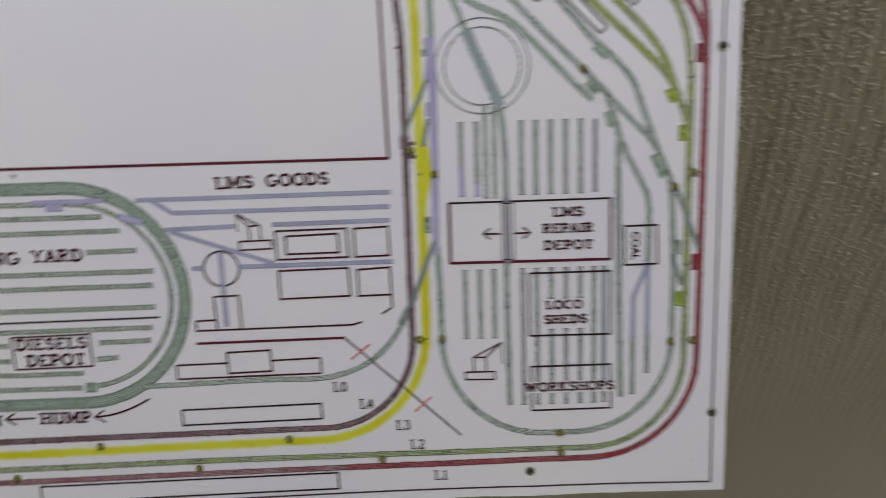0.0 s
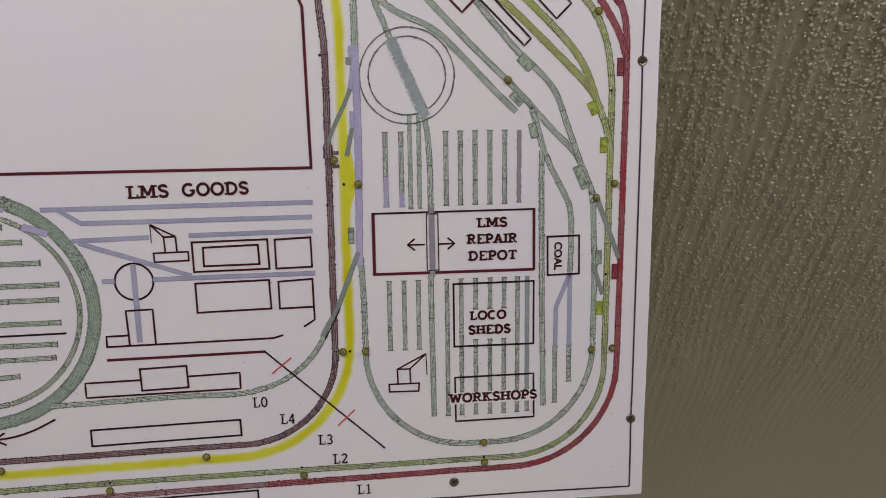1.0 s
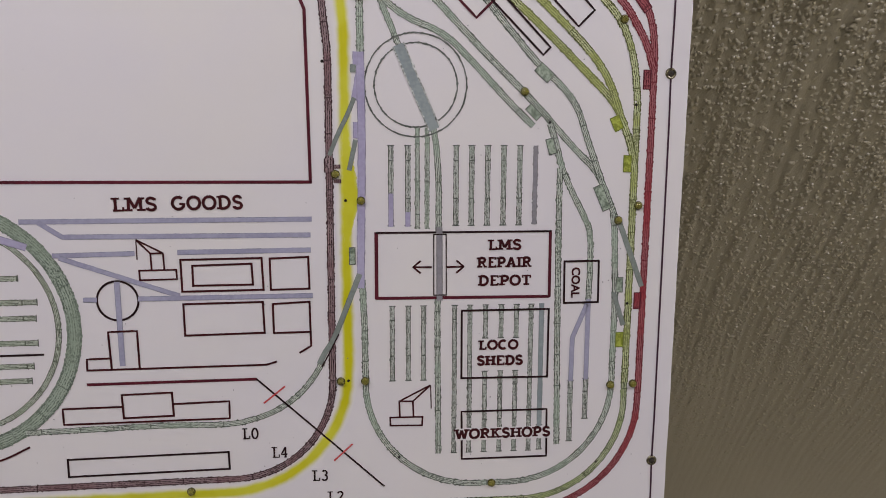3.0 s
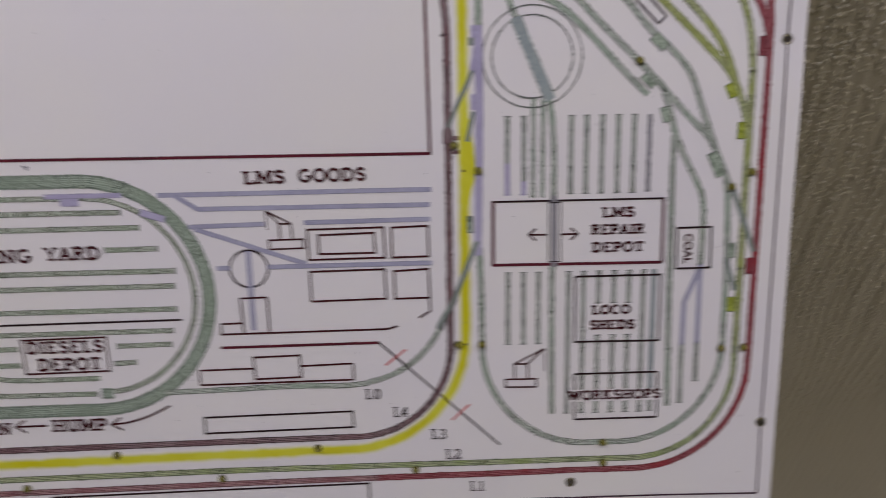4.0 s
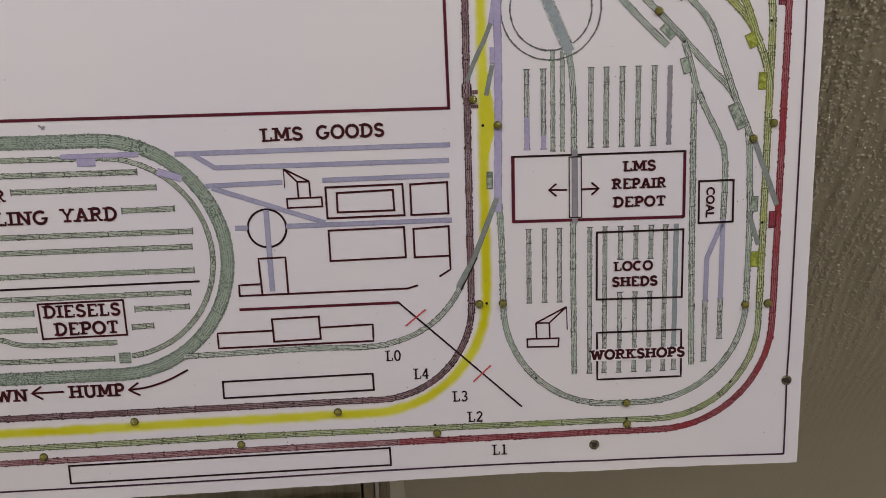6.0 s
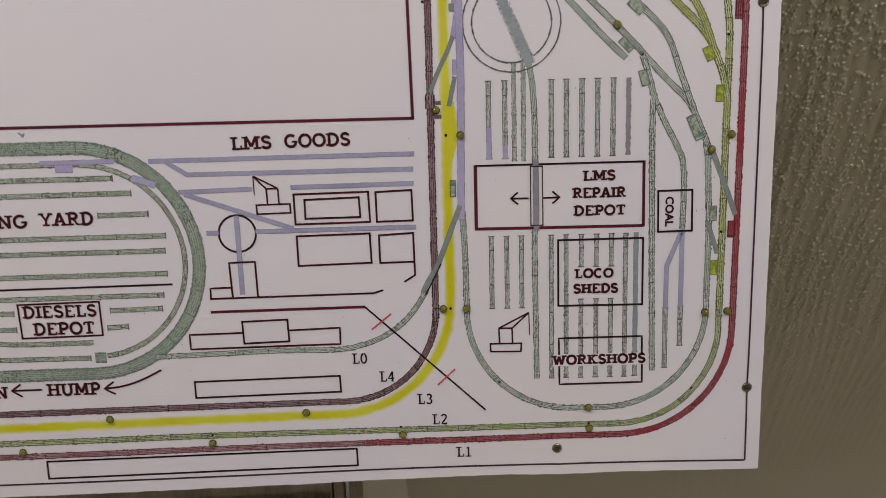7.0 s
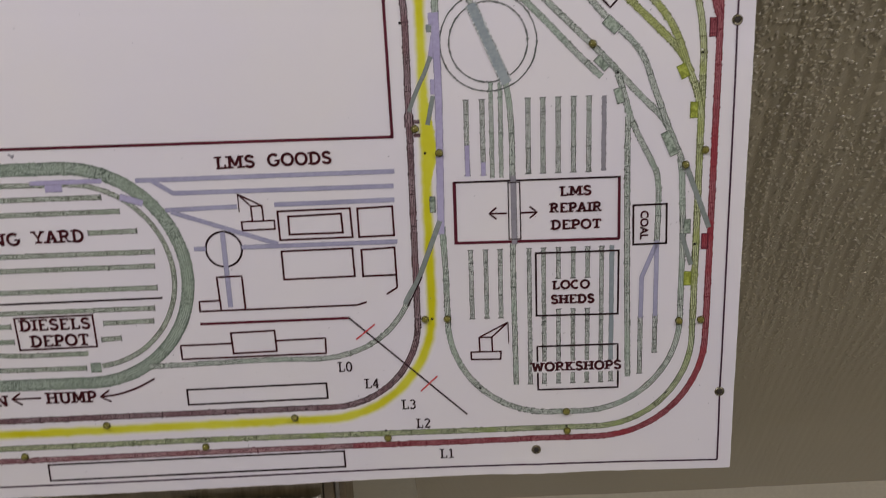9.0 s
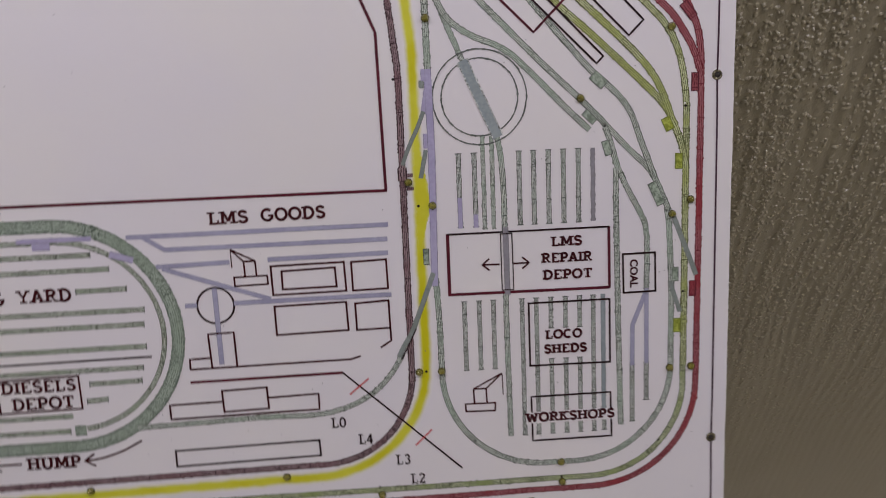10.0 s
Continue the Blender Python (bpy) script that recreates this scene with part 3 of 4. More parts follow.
strip("lilac_marker_line", [(-293.0, 10.0), (-243.0, 10.2)], 3.2, MAT_LILAC, sheet, 0.32, 0.2, "lilac marker line")
strip("lilac_marker_line", [(-283.0, 6.4), (-271.0, 6.4)], 6.2, MAT_LILAC, sheet, 0.31, 0.2, "lilac marker line")
strip("lilac_marker_line", [(-232.0, -1.4), (-224.0, -4.0), (-216.5, -6.6)], 4.8, MAT_LILAC, sheet, 0.30, 0.2, "lilac marker line")

# goods yard: lilac roads
for n, pts in enumerate(([(-219.8, 9.5), (-40.9, 10.0)], [(-208.4, 9.0), (-194.5, -0.2), (-41.9, -0.2)], [(-201.5, -12.0), (-151.4, -11.0)], [(-125.3, -10.6), (-41.9, -9.9)],
            [(-197.5, -13.4), (-125.0, -38.8)], [(-184.6, -40.5), (-176.2, -40.5)], [(-151.0, -40.3), (-41.2, -39.8)])):
    strip("lilac_marker_line", pts, 3.2, MAT_ROAD_LILAC, sheet, 0.26 + 0.012 * n, 0.12, "lilac marker line")
strip("small_turntable", arc(-163.5, -41.3, 12.7, 0, 360), 1.4, MAT_BLACK, sheet, 0.30)
strip("lilac_marker_line", [(-163.4, -29.0), (-162.9, -84.2)], 3.6, MAT_ROAD_LILAC, sheet, 0.33, 0.0, "lilac marker line")
track(smooth([(-226.0, -127.6), (-200.6, -127.0), (-139.9, -125.4), (-99.4, -125.6), (-79.0, -122.0), (-62.0, -114.4), (-49.0, -103.8), (-40.0, -92.0), (-35.4, -83.6)]), 4.2, MAT_GREY_TRACK, 0.22)

# point motor blocks beside the tracks
OUTLINE = {MAT_RED_BLOCK: MAT_MAROON, MAT_GREY_BLOCK: MAT_RING, MAT_OLIVE_BLOCK: MAT_OLIVE_LINE}
for u, v, w, h, an, mat in ((168.2, 146.0, 6, 12, 38, MAT_RED_BLOCK), (173.4, 98.3, 5, 12, 0, MAT_RED_BLOCK), (173.4, -46.8, 4.5, 11, 0, MAT_RED_BLOCK), (160.8, -35.7, 4.5, 10, 0, MAT_GREY_BLOCK),
                            (162.4, -73.5, 5.0, 10, 0, MAT_OLIVE_BLOCK), (162.6, 44.7, 5.0, 10.5, 0, MAT_OLIVE_BLOCK), (154.6, 70.6, 6.0, 9, 25, MAT_OLIVE_BLOCK), (106.6, 102.2, 7.0, 11, 48, MAT_GREY_BLOCK),
                            (100.2, 77.6, 5.0, 10, 45, MAT_GREY_BLOCK), (112.2, 55.9, 5.0, 10, 16, MAT_GREY_BLOCK), (147.0, 22.6, 6.0, 17, 24, MAT_GREY_BLOCK), (-15.6, -14.2, 3.6, 11, 0, MAT_GREY_BLOCK),
                            (-13.8, 104.0, 3.4, 5, 0, MAT_SLATE), (-24.6, 43.2, 4.6, 2.6, 0, MAT_DARK_TRACK), (-24.4, 34.0, 4.8, 2.4, 0, MAT_DARK_TRACK), (-29.4, 44.0, 6.4, 9, 0, MAT_DARK_TRACK), (-265.5, -127.0, 7.5, 8, 90, MAT_OVAL), (-12.6, 66.0, 3.0, 10, 0, MAT_LILAC), (-12.4, 110.0, 3.0, 8, 0, MAT_LILAC)):
    d = Vector((math.sin(math.radians(an)), math.cos(math.radians(an)))) * h / 2
    mark = strip("point_motor_mark", [(u - d.x, v + d.y), (u + d.x, v - d.y)], w, mat, sheet, 0.38, 0.2, "", 1.6)
    e = Vector((d.y, -d.x)).normalized() * w / 2
    corners = [Vector((u, v)) + k for k in (Vector((-d.x, d.y)) - Vector((e.x, -e.y)), Vector((-d.x, d.y)) + Vector((e.x, -e.y)), Vector((d.x, -d.y)) + Vector((e.x, -e.y)), Vector((d.x, -d.y)) - Vector((e.x, -e.y)))]
    if mat in OUTLINE:
        strips("mark_outline", rect(*[q for c in corners for q in c], 0.2), 0.55, OUTLINE[mat], sheet, 0.39)

# stray specks of ink all over the print
def specks(count):
    r = random.Random(21)
    V, F = [], []
    for _ in range(count):
        u, v, size = r.uniform(-430, 186), r.uniform(-212, 170), r.choice((0.22, 0.3, 0.3, 0.45))
        if u < -46 and v > 38 and r.random() < 0.8:
            continue
        base = len(V)
        V.extend(place(u + size * math.cos(a) * r.uniform(0.6, 1.2), v + size * math.sin(a) * r.uniform(0.6, 1.2), 0.3) for a in (0, 1.2, 2.4, 3.7, 5.0))
        F.append(tuple(range(base, base + 5)))
    return tagged(part("ink_specks", mesh_object("ink_specks", V, F, MAT_GREY_MARKER), sheet, "tiny grey stray ink specks"), kind="stuff")


specks(150)

# ---- outlines in black and maroon ----
strips("building_outline", [((-0.2, 1.2), (-0.2, -43.2))], 2.3, MAT_MAROON, sheet, 0.34, "thick maroon side of the depot outline")
strips("building_outline", [((-0.6, -42.4), (113.8, -42.8)), ((113.2, 1.4), (113.6, -43.2))], 2.0, MAT_MAROON, sheet, 0.36, "thick maroon side of the depot outline")
strips("building_outline", [((-0.4, 0.7), (113.6, 0.9))], 1.3, MAT_BLACK, sheet, 0.38)
strip("slate_marker_line", [(40.4, 4.0), (40.8, -44.5)], 4.0, MAT_GREY_MARKER, sheet, 0.40, 0.0, "slate grey marker crossover")
strips("traverser_outline", rect(36.8, -0.6, 44.8, -0.6, 45.2, -40.8, 37.0, -40.8, 0.3), 0.7, MAT_BLACK, sheet, 0.42)
for x0, x1, s in ((35.6, 23.4, 1), (45.4, 56.6, -1)):
    strips("arrow", [((x0, -22.2), (x1, -22.0)), ((x1 + 5.0 * s, -17.9), (x1, -22.0), (x1 + 5.0 * s, -26.1))], 1.25, MAT_TEXT, sheet, 0.34)
strips("building_outline", rect(123.2, -19.4, 146.2, -19.2, 146.7, -47.2, 123.7, -47.5), 1.35, MAT_BLACK, sheet, 0.40)
strips("building_outline", rect(55.5, -51.6, 113.6, -51.4, 113.8, -98.3, 55.7, -98.0), 1.35, MAT_BLACK, sheet, 0.40)
strips("building_outline", [((56.2, -133.6), (56.0, -121.6), (114.1, -121.3), (114.3, -133.6)), ((56.3, -142.0), (56.5, -155.4), (114.7, -155.1), (114.5, -142.0))], 1.35, MAT_BLACK, sheet, 0.40)
strips("crane_outline", rect(8.1, -124.3, 29.8, -124.4, 29.4, -130.4, 8.3, -130.0, 0.4) + [((14.6, -124.3), (14.2, -113.1)), ((23.7, -124.0), (23.3, -113.3)), ((14.2, -113.1), (23.3, -113.3)), ((14.2, -113.1), (35.1, -102.3)), ((23.3, -113.3), (35.1, -102.3))], 1.15, MAT_TEXT, sheet, 0.34)
strips("crane_outline", [((35.1, -102.3), (35.6, -118.7))], 0.7, MAT_TEXT, sheet, 0.34)
strips("crane_outline", rect(-149.2, -22.0, -126.4, -21.7, -126.2, -27.8, -149.0, -28.2, 0.4) + [((-141.5, -21.8), (-141.8, -11.1)), ((-133.7, -21.6), (-134.0, -11.0)), ((-141.8, -11.1), (-134.0, -11.0)), ((-141.8, -11.1), (-150.2, -2.3)), ((-134.0, -11.0), (-150.2, -2.3))], 1.15, MAT_TEXT, sheet, 0.34)
strips("crane_outline", [((-150.2, -2.3), (-150.1, -15.0))], 0.7, MAT_TEXT, sheet, 0.34)
for c in ((-123.6, -15.4, -73.1, -14.8, -72.4, -35.5, -123.3, -36.0), (-116.4, -19.3, -79.5, -18.4, -79.0, -32.0, -116.4, -32.2), (-68.0, -15.2, -43.7, -14.4, -43.3, -35.2, -67.8, -35.6),
          (-123.1, -44.2, -73.2, -43.5, -72.6, -64.0, -122.9, -64.9), (-66.9, -45.0, -43.5, -43.9, -43.2, -64.0, -66.7, -64.3)):
    strips("building_outline", rect(*c), 1.35, MAT_TEXT, sheet, 0.34)
strips("yard_fence_line", [((-43.2, -64.0), (-43.0, -73.4), (-50.7, -78.2))], 1.35, MAT_TEXT, sheet, 0.34)
strips("building_outline", [((-169.8, -86.2), (-170.7, -61.6), (-152.8, -61.2), (-152.4, -85.8)), ((-170.5, -79.0), (-184.9, -79.3), (-185.0, -86.6))], 1.35, MAT_TEXT, sheet, 0.36)
strips("yard_fence_line", [((-185.6, -86.7), (-72.2, -85.6), (-65.3, -83.6))], 1.35, MAT_TEXT, sheet, 0.34)
strips("yard_fence_line", [((-186.0, -96.2), (-78.4, -95.2))], 1.9, MAT_MAROON, sheet, 0.34)
strips("scissors_line", [((-78.9, -95.0), (4.0, -173.2))], 1.2, MAT_BLACK, sheet, 0.42)
for a, b in (((-74.6, -111.8), (-60.6, -100.6)), ((-29.5, -153.6), (-17.1, -142.1))):
    strips("red_cross_mark", [(a, b)], 1.1, MAT_RED, sheet, 0.44)
strips("platform_outline", [((-165.0, -111.7), (-202.0, -112.2), (-201.9, -122.8), (-96.9, -121.6), (-96.8, -109.8), (-133.2, -110.8))], 1.35, MAT_TEXT, sheet, 0.34)
strips("platform_outline", rect(-164.7, -103.7, -133.1, -102.9, -132.6, -118.7, -164.2, -119.5), 1.35, MAT_TEXT, sheet, 0.36)
strips("platform_outline", rect(-201.2, -146.8, -98.6, -145.0, -98.2, -156.8, -201.2, -158.7), 1.35, MAT_BLACK, sheet, 0.34)
strips("platform_outline", rect(-312.2, -203.9, -89.1, -200.2, -88.8, -213.1, -312.2, -217.0), 1.35, MAT_BLACK, sheet, 0.34)
strips("building_outline", rect(-319.6, -87.5, -262.9, -86.5, -262.5, -110.7, -318.8, -111.7), 1.3, MAT_TEXT, sheet, 0.34)
strips("sheet_border", [((FAR_L, -225.4), (-352.0, -221.3), (-256.0, -220.0), (-174.0, -218.8), (-95.0, -217.1), (-49.0, -216.2), (-7.0, -215.7), (35.0, -215.6), (57.0, -216.1), (78.0, -215.6), (120.0, -215.6), (190.0, -216.5)), ((190.0, -216.5), (189.6, -160.0), (189.0, 104.0), (190.2, 340.0))], 1.25, MAT_BORDER, sheet, 0.34, "thin dark border line")
strips("red_frame_line", [((FAR_L, 34.6), (-40.4, 33.6)), ((-41.2, 33.0), (-42.8, 138.8), (-53.0, 164.0), (-66.0, 196.0))], 2.0, MAT_MAROON, sheet, 0.34, "maroon frame line round the empty field")
strips("building_outline", [((24.0, 174.0), (62.8, 135.2), (100.0, 172.0))], 1.6, MAT_MAROON, sheet, 0.40)
strips("building_outline", [((45.0, 173.4), (105.4, 113.1), (109.9, 117.8), (55.0, 174.4))], 1.35, MAT_BLACK, sheet, 0.40)
strips("building_outline", [((85.0, 173.6), (127.5, 130.8), (137.5, 140.8), (107.0, 172.0))], 1.35, MAT_BLACK, sheet, 0.40)

# ---- slab-serif lettering, stroke by stroke ----
def bow(cx, cy, rx, ry, a0, a1):
    return [(cx + rx * math.cos(math.radians(a0 + (a1 - a0) * k / 10)), cy + ry * math.sin(math.radians(a0 + (a1 - a0) * k / 10))) for k in range(11)]


def glyph(ch):
    """Width, strokes and serif centres (x, y, half length) of a letter one unit high."""
    s = 0.235
    if ch == "A":
        return 0.86, [[(0.12, 0), (0.42, 1)], [(0.42, 1), (0.74, 0)], [(0.24, 0.34), (0.62, 0.34)]], [(0.12, 0, s), (0.74, 0, s)]
    if ch == "B":
        return 0.76, [[(0.16, 0), (0.16, 1)], [(0.16, 0.95), (0.4, 0.95)] + bow(0.42, 0.74, 0.2, 0.21, 90, -90) + [(0.16, 0.53)], [(0.42, 0.53)] + bow(0.42, 0.29, 0.24, 0.24, 90, -90) + [(0.16, 0.05)]], [(0.14, 0, 0.17), (0.14, 1, 0.17)]
    if ch == "C":
        return 0.8, [bow(0.42, 0.5, 0.34, 0.46, 50, 310)], []
    if ch == "D":
        return 0.84, [[(0.18, 0), (0.18, 1)], [(0.18, 0.95), (0.36, 0.95)] + bow(0.36, 0.5, 0.38, 0.45, 90, -90) + [(0.18, 0.05)]], [(0.14, 0, 0.17), (0.14, 1, 0.17)]
    if ch == "E":
        return 0.74, [[(0.18, 0), (0.18, 1)], [(0.06, 0.95), (0.64, 0.95), (0.64, 0.78)], [(0.18, 0.52), (0.48, 0.52)], [(0.06, 0.05), (0.66, 0.05), (0.66, 0.24)]], []
    if ch == "G":
        return 0.88, [bow(0.44, 0.5, 0.36, 0.46, 48, 325) + [(0.76, 0.45)], [(0.5, 0.44), (0.86, 0.44)]], []
    if ch == "H":
        return 0.9, [[(0.18, 0), (0.18, 1)], [(0.72, 0), (0.72, 1)], [(0.18, 0.52), (0.72, 0.52)]], [(0.18, 0, s), (0.18, 1, s), (0.72, 0, s), (0.72, 1, s)]
    if ch == "I":
        return 0.4, [[(0.2, 0), (0.2, 1)]], [(0.2, 0, s), (0.2, 1, s)]
    if ch == "K":
        return 0.86, [[(0.18, 0), (0.18, 1)], [(0.2, 0.42), (0.66, 1)], [(0.36, 0.58), (0.7, 0)]], [(0.18, 0, s), (0.18, 1, s), (0.68, 0, s), (0.64, 1, s)]
    if ch == "L":
        return 0.7, [[(0.2, 0), (0.2, 1)], [(0.06, 0.05), (0.62, 0.05), (0.62, 0.3)]], [(0.2, 1, s)]
    if ch == "M":
        return 1.04, [[(0.16, 0), (0.18, 1)], [(0.86, 0), (0.84, 1)], [(0.2, 1), (0.51, 0.2)], [(0.82, 1), (0.51, 0.2)]], [(0.15, 0, 0.24), (0.12, 1, 0.18), (0.87, 0, 0.24), (0.9, 1, 0.18)]
    if ch == "N":
        return 0.92, [[(0.18, 0), (0.18, 1)], [(0.74, 0), (0.74, 1)], [(0.18, 0.98), (0.74, 0.02)]], [(0.18, 0, s), (0.12, 1, 0.2), (0.74, 1, s)]
    if ch == "O":
        return 0.88, [bow(0.44, 0.5, 0.36, 0.46, 90, 270), bow(0.44, 0.5, 0.36, 0.46, 90, -90)], []
    if ch == "P":
        return 0.74, [[(0.18, 0), (0.18, 1)], [(0.18, 0.95), (0.38, 0.95)] + bow(0.4, 0.7, 0.24, 0.25, 90, -90) + [(0.18, 0.45)]], [(0.2, 0, s), (0.12, 1, 0.18)]
    if ch == "R":
        return 0.84, [[(0.18, 0), (0.18, 1)], [(0.18, 0.95), (0.38, 0.95)] + bow(0.4, 0.73, 0.24, 0.22, 90, -90) + [(0.18, 0.51)], [(0.42, 0.5), (0.68, 0.02)]], [(0.2, 0, s), (0.12, 1, 0.18), (0.72, 0, 0.1)]
    if ch == "S":
        return 0.68, [bow(0.34, 0.735, 0.22, 0.215, 20, 235) + bow(0.34, 0.27, 0.24, 0.225, 80, -160)], [(0.58, 0.84, 0.04), (0.08, 0.16, 0.04)]
    if ch == "T":
        return 0.8, [[(0.4, 0), (0.4, 1)], [(0.1, 0.74), (0.1, 0.95), (0.7, 0.95), (0.7, 0.74)]], [(0.4, 0, s)]
    if ch == "U":
        return 0.9, [[(0.18, 1), (0.18, 0.36)] + bow(0.45, 0.34, 0.27, 0.3, 180, 360) + [(0.72, 1)]], [(0.18, 1, s), (0.72, 1, s)]
    if ch == "W":
        return 1.16, [[(0.14, 1), (0.36, 0)], [(0.36, 0), (0.58, 0.9)], [(0.58, 0.9), (0.8, 0)], [(0.8, 0), (1.02, 1)]], [(0.14, 1, s), (1.02, 1, s)]
    if ch == "Y":
        return 0.84, [[(0.42, 0), (0.42, 0.45)], [(0.12, 1), (0.42, 0.44)], [(0.72, 1), (0.42, 0.44)]], [(0.42, 0, s), (0.12, 1, 0.17), (0.72, 1, 0.17)]
    if ch == "0":
        return 0.66, [bow(0.33, 0.5, 0.24, 0.46, 90, 270), bow(0.33, 0.5, 0.24, 0.46, 90, -90)], []
    if ch == "1":
        return 0.56, [[(0.3, 0), (0.3, 1)], [(0.3, 0.96), (0.12, 0.84)]], [(0.3, 0, s)]
    if ch == "2":
        return 0.62, [bow(0.31, 0.73, 0.22, 0.22, 165, -35) + [(0.1, 0.05), (0.54, 0.05), (0.54, 0.18)]], []
    if ch == "3":
        return 0.62, [bow(0.3, 0.74, 0.2, 0.21, 150, -80), bow(0.3, 0.28, 0.23, 0.24, 85, -150)], []
    if ch == "4":
        return 0.64, [[(0.42, 0), (0.42, 0.98)], [(0.42, 0.96), (0.06, 0.3), (0.58, 0.3)]], [(0.42, 0, 0.12)]
    return 0.42, [], []


def lettering(text, u, v, width, height, turn=0.0, bold=0.225, material=None, gap=0.05):
    """One mesh of slab-serif letters, its baseline starting at u, v, made to that width and cap height."""
    total = sum(glyph(c)[0] + gap for c in text) - gap
    kx, lead = width / total, 0.0
    ca, sa = math.cos(math.radians(turn)), math.sin(math.radians(turn))
    V, F = [], []

    def stroke(points, thick, lift):
        pts = [(u + (lead + x) * kx * ca - y * height * sa, v + (lead + x) * kx * sa + y * height * ca) for x, y in points]
        vs, _, fs = strip_data(pts, thick, lift, 0.0, 2.0)
        F.extend(tuple(i + len(V) for i in q) for q in fs)
        V.extend(vs)

    for c in text:
        w, lines, serifs = glyph(c)
        for n, line in enumerate(lines):
            steep = abs(line[-1][1] - line[0][1]) > 0.6
            stroke(line, height * (bold if steep or len(line) > 6 else bold * 0.72), 0.42 + 0.012 * n)
        for x, y, half in serifs:
            y = min(max(y, bold * 0.31), 1 - bold * 0.31)
            stroke([(x - half, y), (x + half, y)], height * bold * 0.66, 0.43)
        lead += w + gap
    return part("lettering", mesh_object("lettering", V, F, material or MAT_TEXT), sheet, "dark slab-serif printed word")


lettering("LMS", -163.4, 15.8, 27.5, 8.4, 0.6)
lettering("GOODS", -127.5, 16.4, 44.2, 8.4, 0.6)
lettering("LMS", 72.3, -11.0, 22.0, 6.6, 0.0, 0.255)
lettering("REPAIR", 65.4, -22.7, 36.0, 6.6, 0.0, 0.255)
lettering("DEPOT", 66.2, -34.8, 35.2, 6.6, 0.0, 0.255)
lettering("LOCO", 67.0, -78.4, 26.6, 6.2, 0.0, 0.27)
lettering("SHEDS", 66.0, -89.3, 31.0, 6.4, 0.0, 0.28)
strip("white_label_ground", [(52.0, -137.8), (116.0, -137.8)], 8.8, MAT_PAPER, sheet, 0.31)
lettering("WORKSHOPS", 51.5, -140.9, 65.5, 6.7, 0.2, 0.28)
lettering("DIESELS", -316.6, -97.2, 51.5, 8.4, 0.5)
lettering("DEPOT", -310.4, -109.6, 43.0, 8.6, 0.5)
lettering("MARSHALLING", -412.0, -34.0, 106.5, 8.8, 0.3)
lettering("YARD", -297.4, -32.6, 36.8, 8.8, 0.2)
lettering("B", -351.0, -18.0, 7.4, 7.6, 0.3)
lettering("R", -339.6, -17.9, 8.6, 7.6, 0.3)
lettering("DOWN", -375.0, -155.4, 41.0, 8.6, 0.2)
lettering("HUMP", -305.8, -154.2, 37.6, 8.8, 0.2)
strips("arrow", [((-309.4, -149.5), (-330.8, -149.8)), ((-324.2, -145.2), (-331.2, -149.8), (-323.8, -154.4))], 1.4, MAT_TEXT, sheet, 0.40)
strips("arrow", [smooth([(-265.0, -150.0), (-252.0, -148.4), (-238.0, -144.0), (-224.0, -137.2)]), ((-258.4, -145.0), (-265.6, -150.0), (-257.8, -154.2))], 1.4, MAT_TEXT, sheet, 0.40)
for text, u, v in (("L0", -89.2, -136.4), ("L4", -70.4, -150.1), ("L3", -44.2, -167.6), ("L2", -34.1, -183.1), ("L1", -17.4, -208.3)):
    lettering(text, u, v, 10.6, 7.6, 0.0, 0.15, MAT_BLACK)


def sans(text, u, v, size, turn, material):
    """A word in the built-in face, laid on the sheet."""
    cu = bpy.data.curves.new("lettering", "FONT")
    cu.body, cu.size, cu.align_x, cu.align_y, cu.offset = text, size / 1000.0, "CENTER", "CENTER", 0.00025
    ob = new("lettering", cu)
    dg = bpy.context.evaluated_depsgraph_get()
    me = bpy.data.meshes.new_from_object(ob.evaluated_get(dg))
    bpy.data.objects.remove(ob)
    a = math.radians(turn)
    for vert in me.vertices:
        x, y = vert.co.x * 1000.0, vert.co.y * 1000.0
        vert.co = place(u + x * math.cos(a) - y * math.sin(a), v + x * math.sin(a) + y * math.cos(a), 0.42)
    me.materials.clear()
    me.materials.append(material)
    return part("lettering", new("lettering", me), sheet, "dark plain printed word turned on its side")


sans("COAL", 130.8, -33.6, 7.6, -90, MAT_TEXT)


# ---- lamps, holes and screws in the panel ----
def turned(name, profile, count, material, smooth_faces=True):
    """A body turned about -y: profile of (radius, height), in millimetres."""
    verts, faces = [], []
    for r, h in profile:
        for k in range(count):
            a = 2 * math.pi * k / count
            verts.append((r * math.cos(a) / 1000, -h / 1000, r * math.sin(a) / 1000))
    for j in range(len(profile) - 1):
        for k in range(count):
            a, b = j * count + k, j * count + (k + 1) % count
            faces.append((a, b, b + count, a + count))
    faces.append(tuple(range((len(profile) - 1) * count, len(profile) * count)))
    return mesh_object(name, verts, faces, material, smooth=smooth_faces)


def led_lamp():
    lens = turned("led_lamp", [(2.3, -0.5), (2.3, 1.2)] + [(2.3 * math.cos(math.radians(a)), 1.2 + 2.3 * math.sin(math.radians(a))) for a in range(12, 90, 13)] + [(0.1, 3.5)], 20, MAT_LED)
    rim = turned("rim", [(2.8, -0.3), (2.8, 0.35), (2.6, 0.6), (2.25, 0.65)], 20, MAT_LED_RIM)
    rim.parent = lens
    return lens


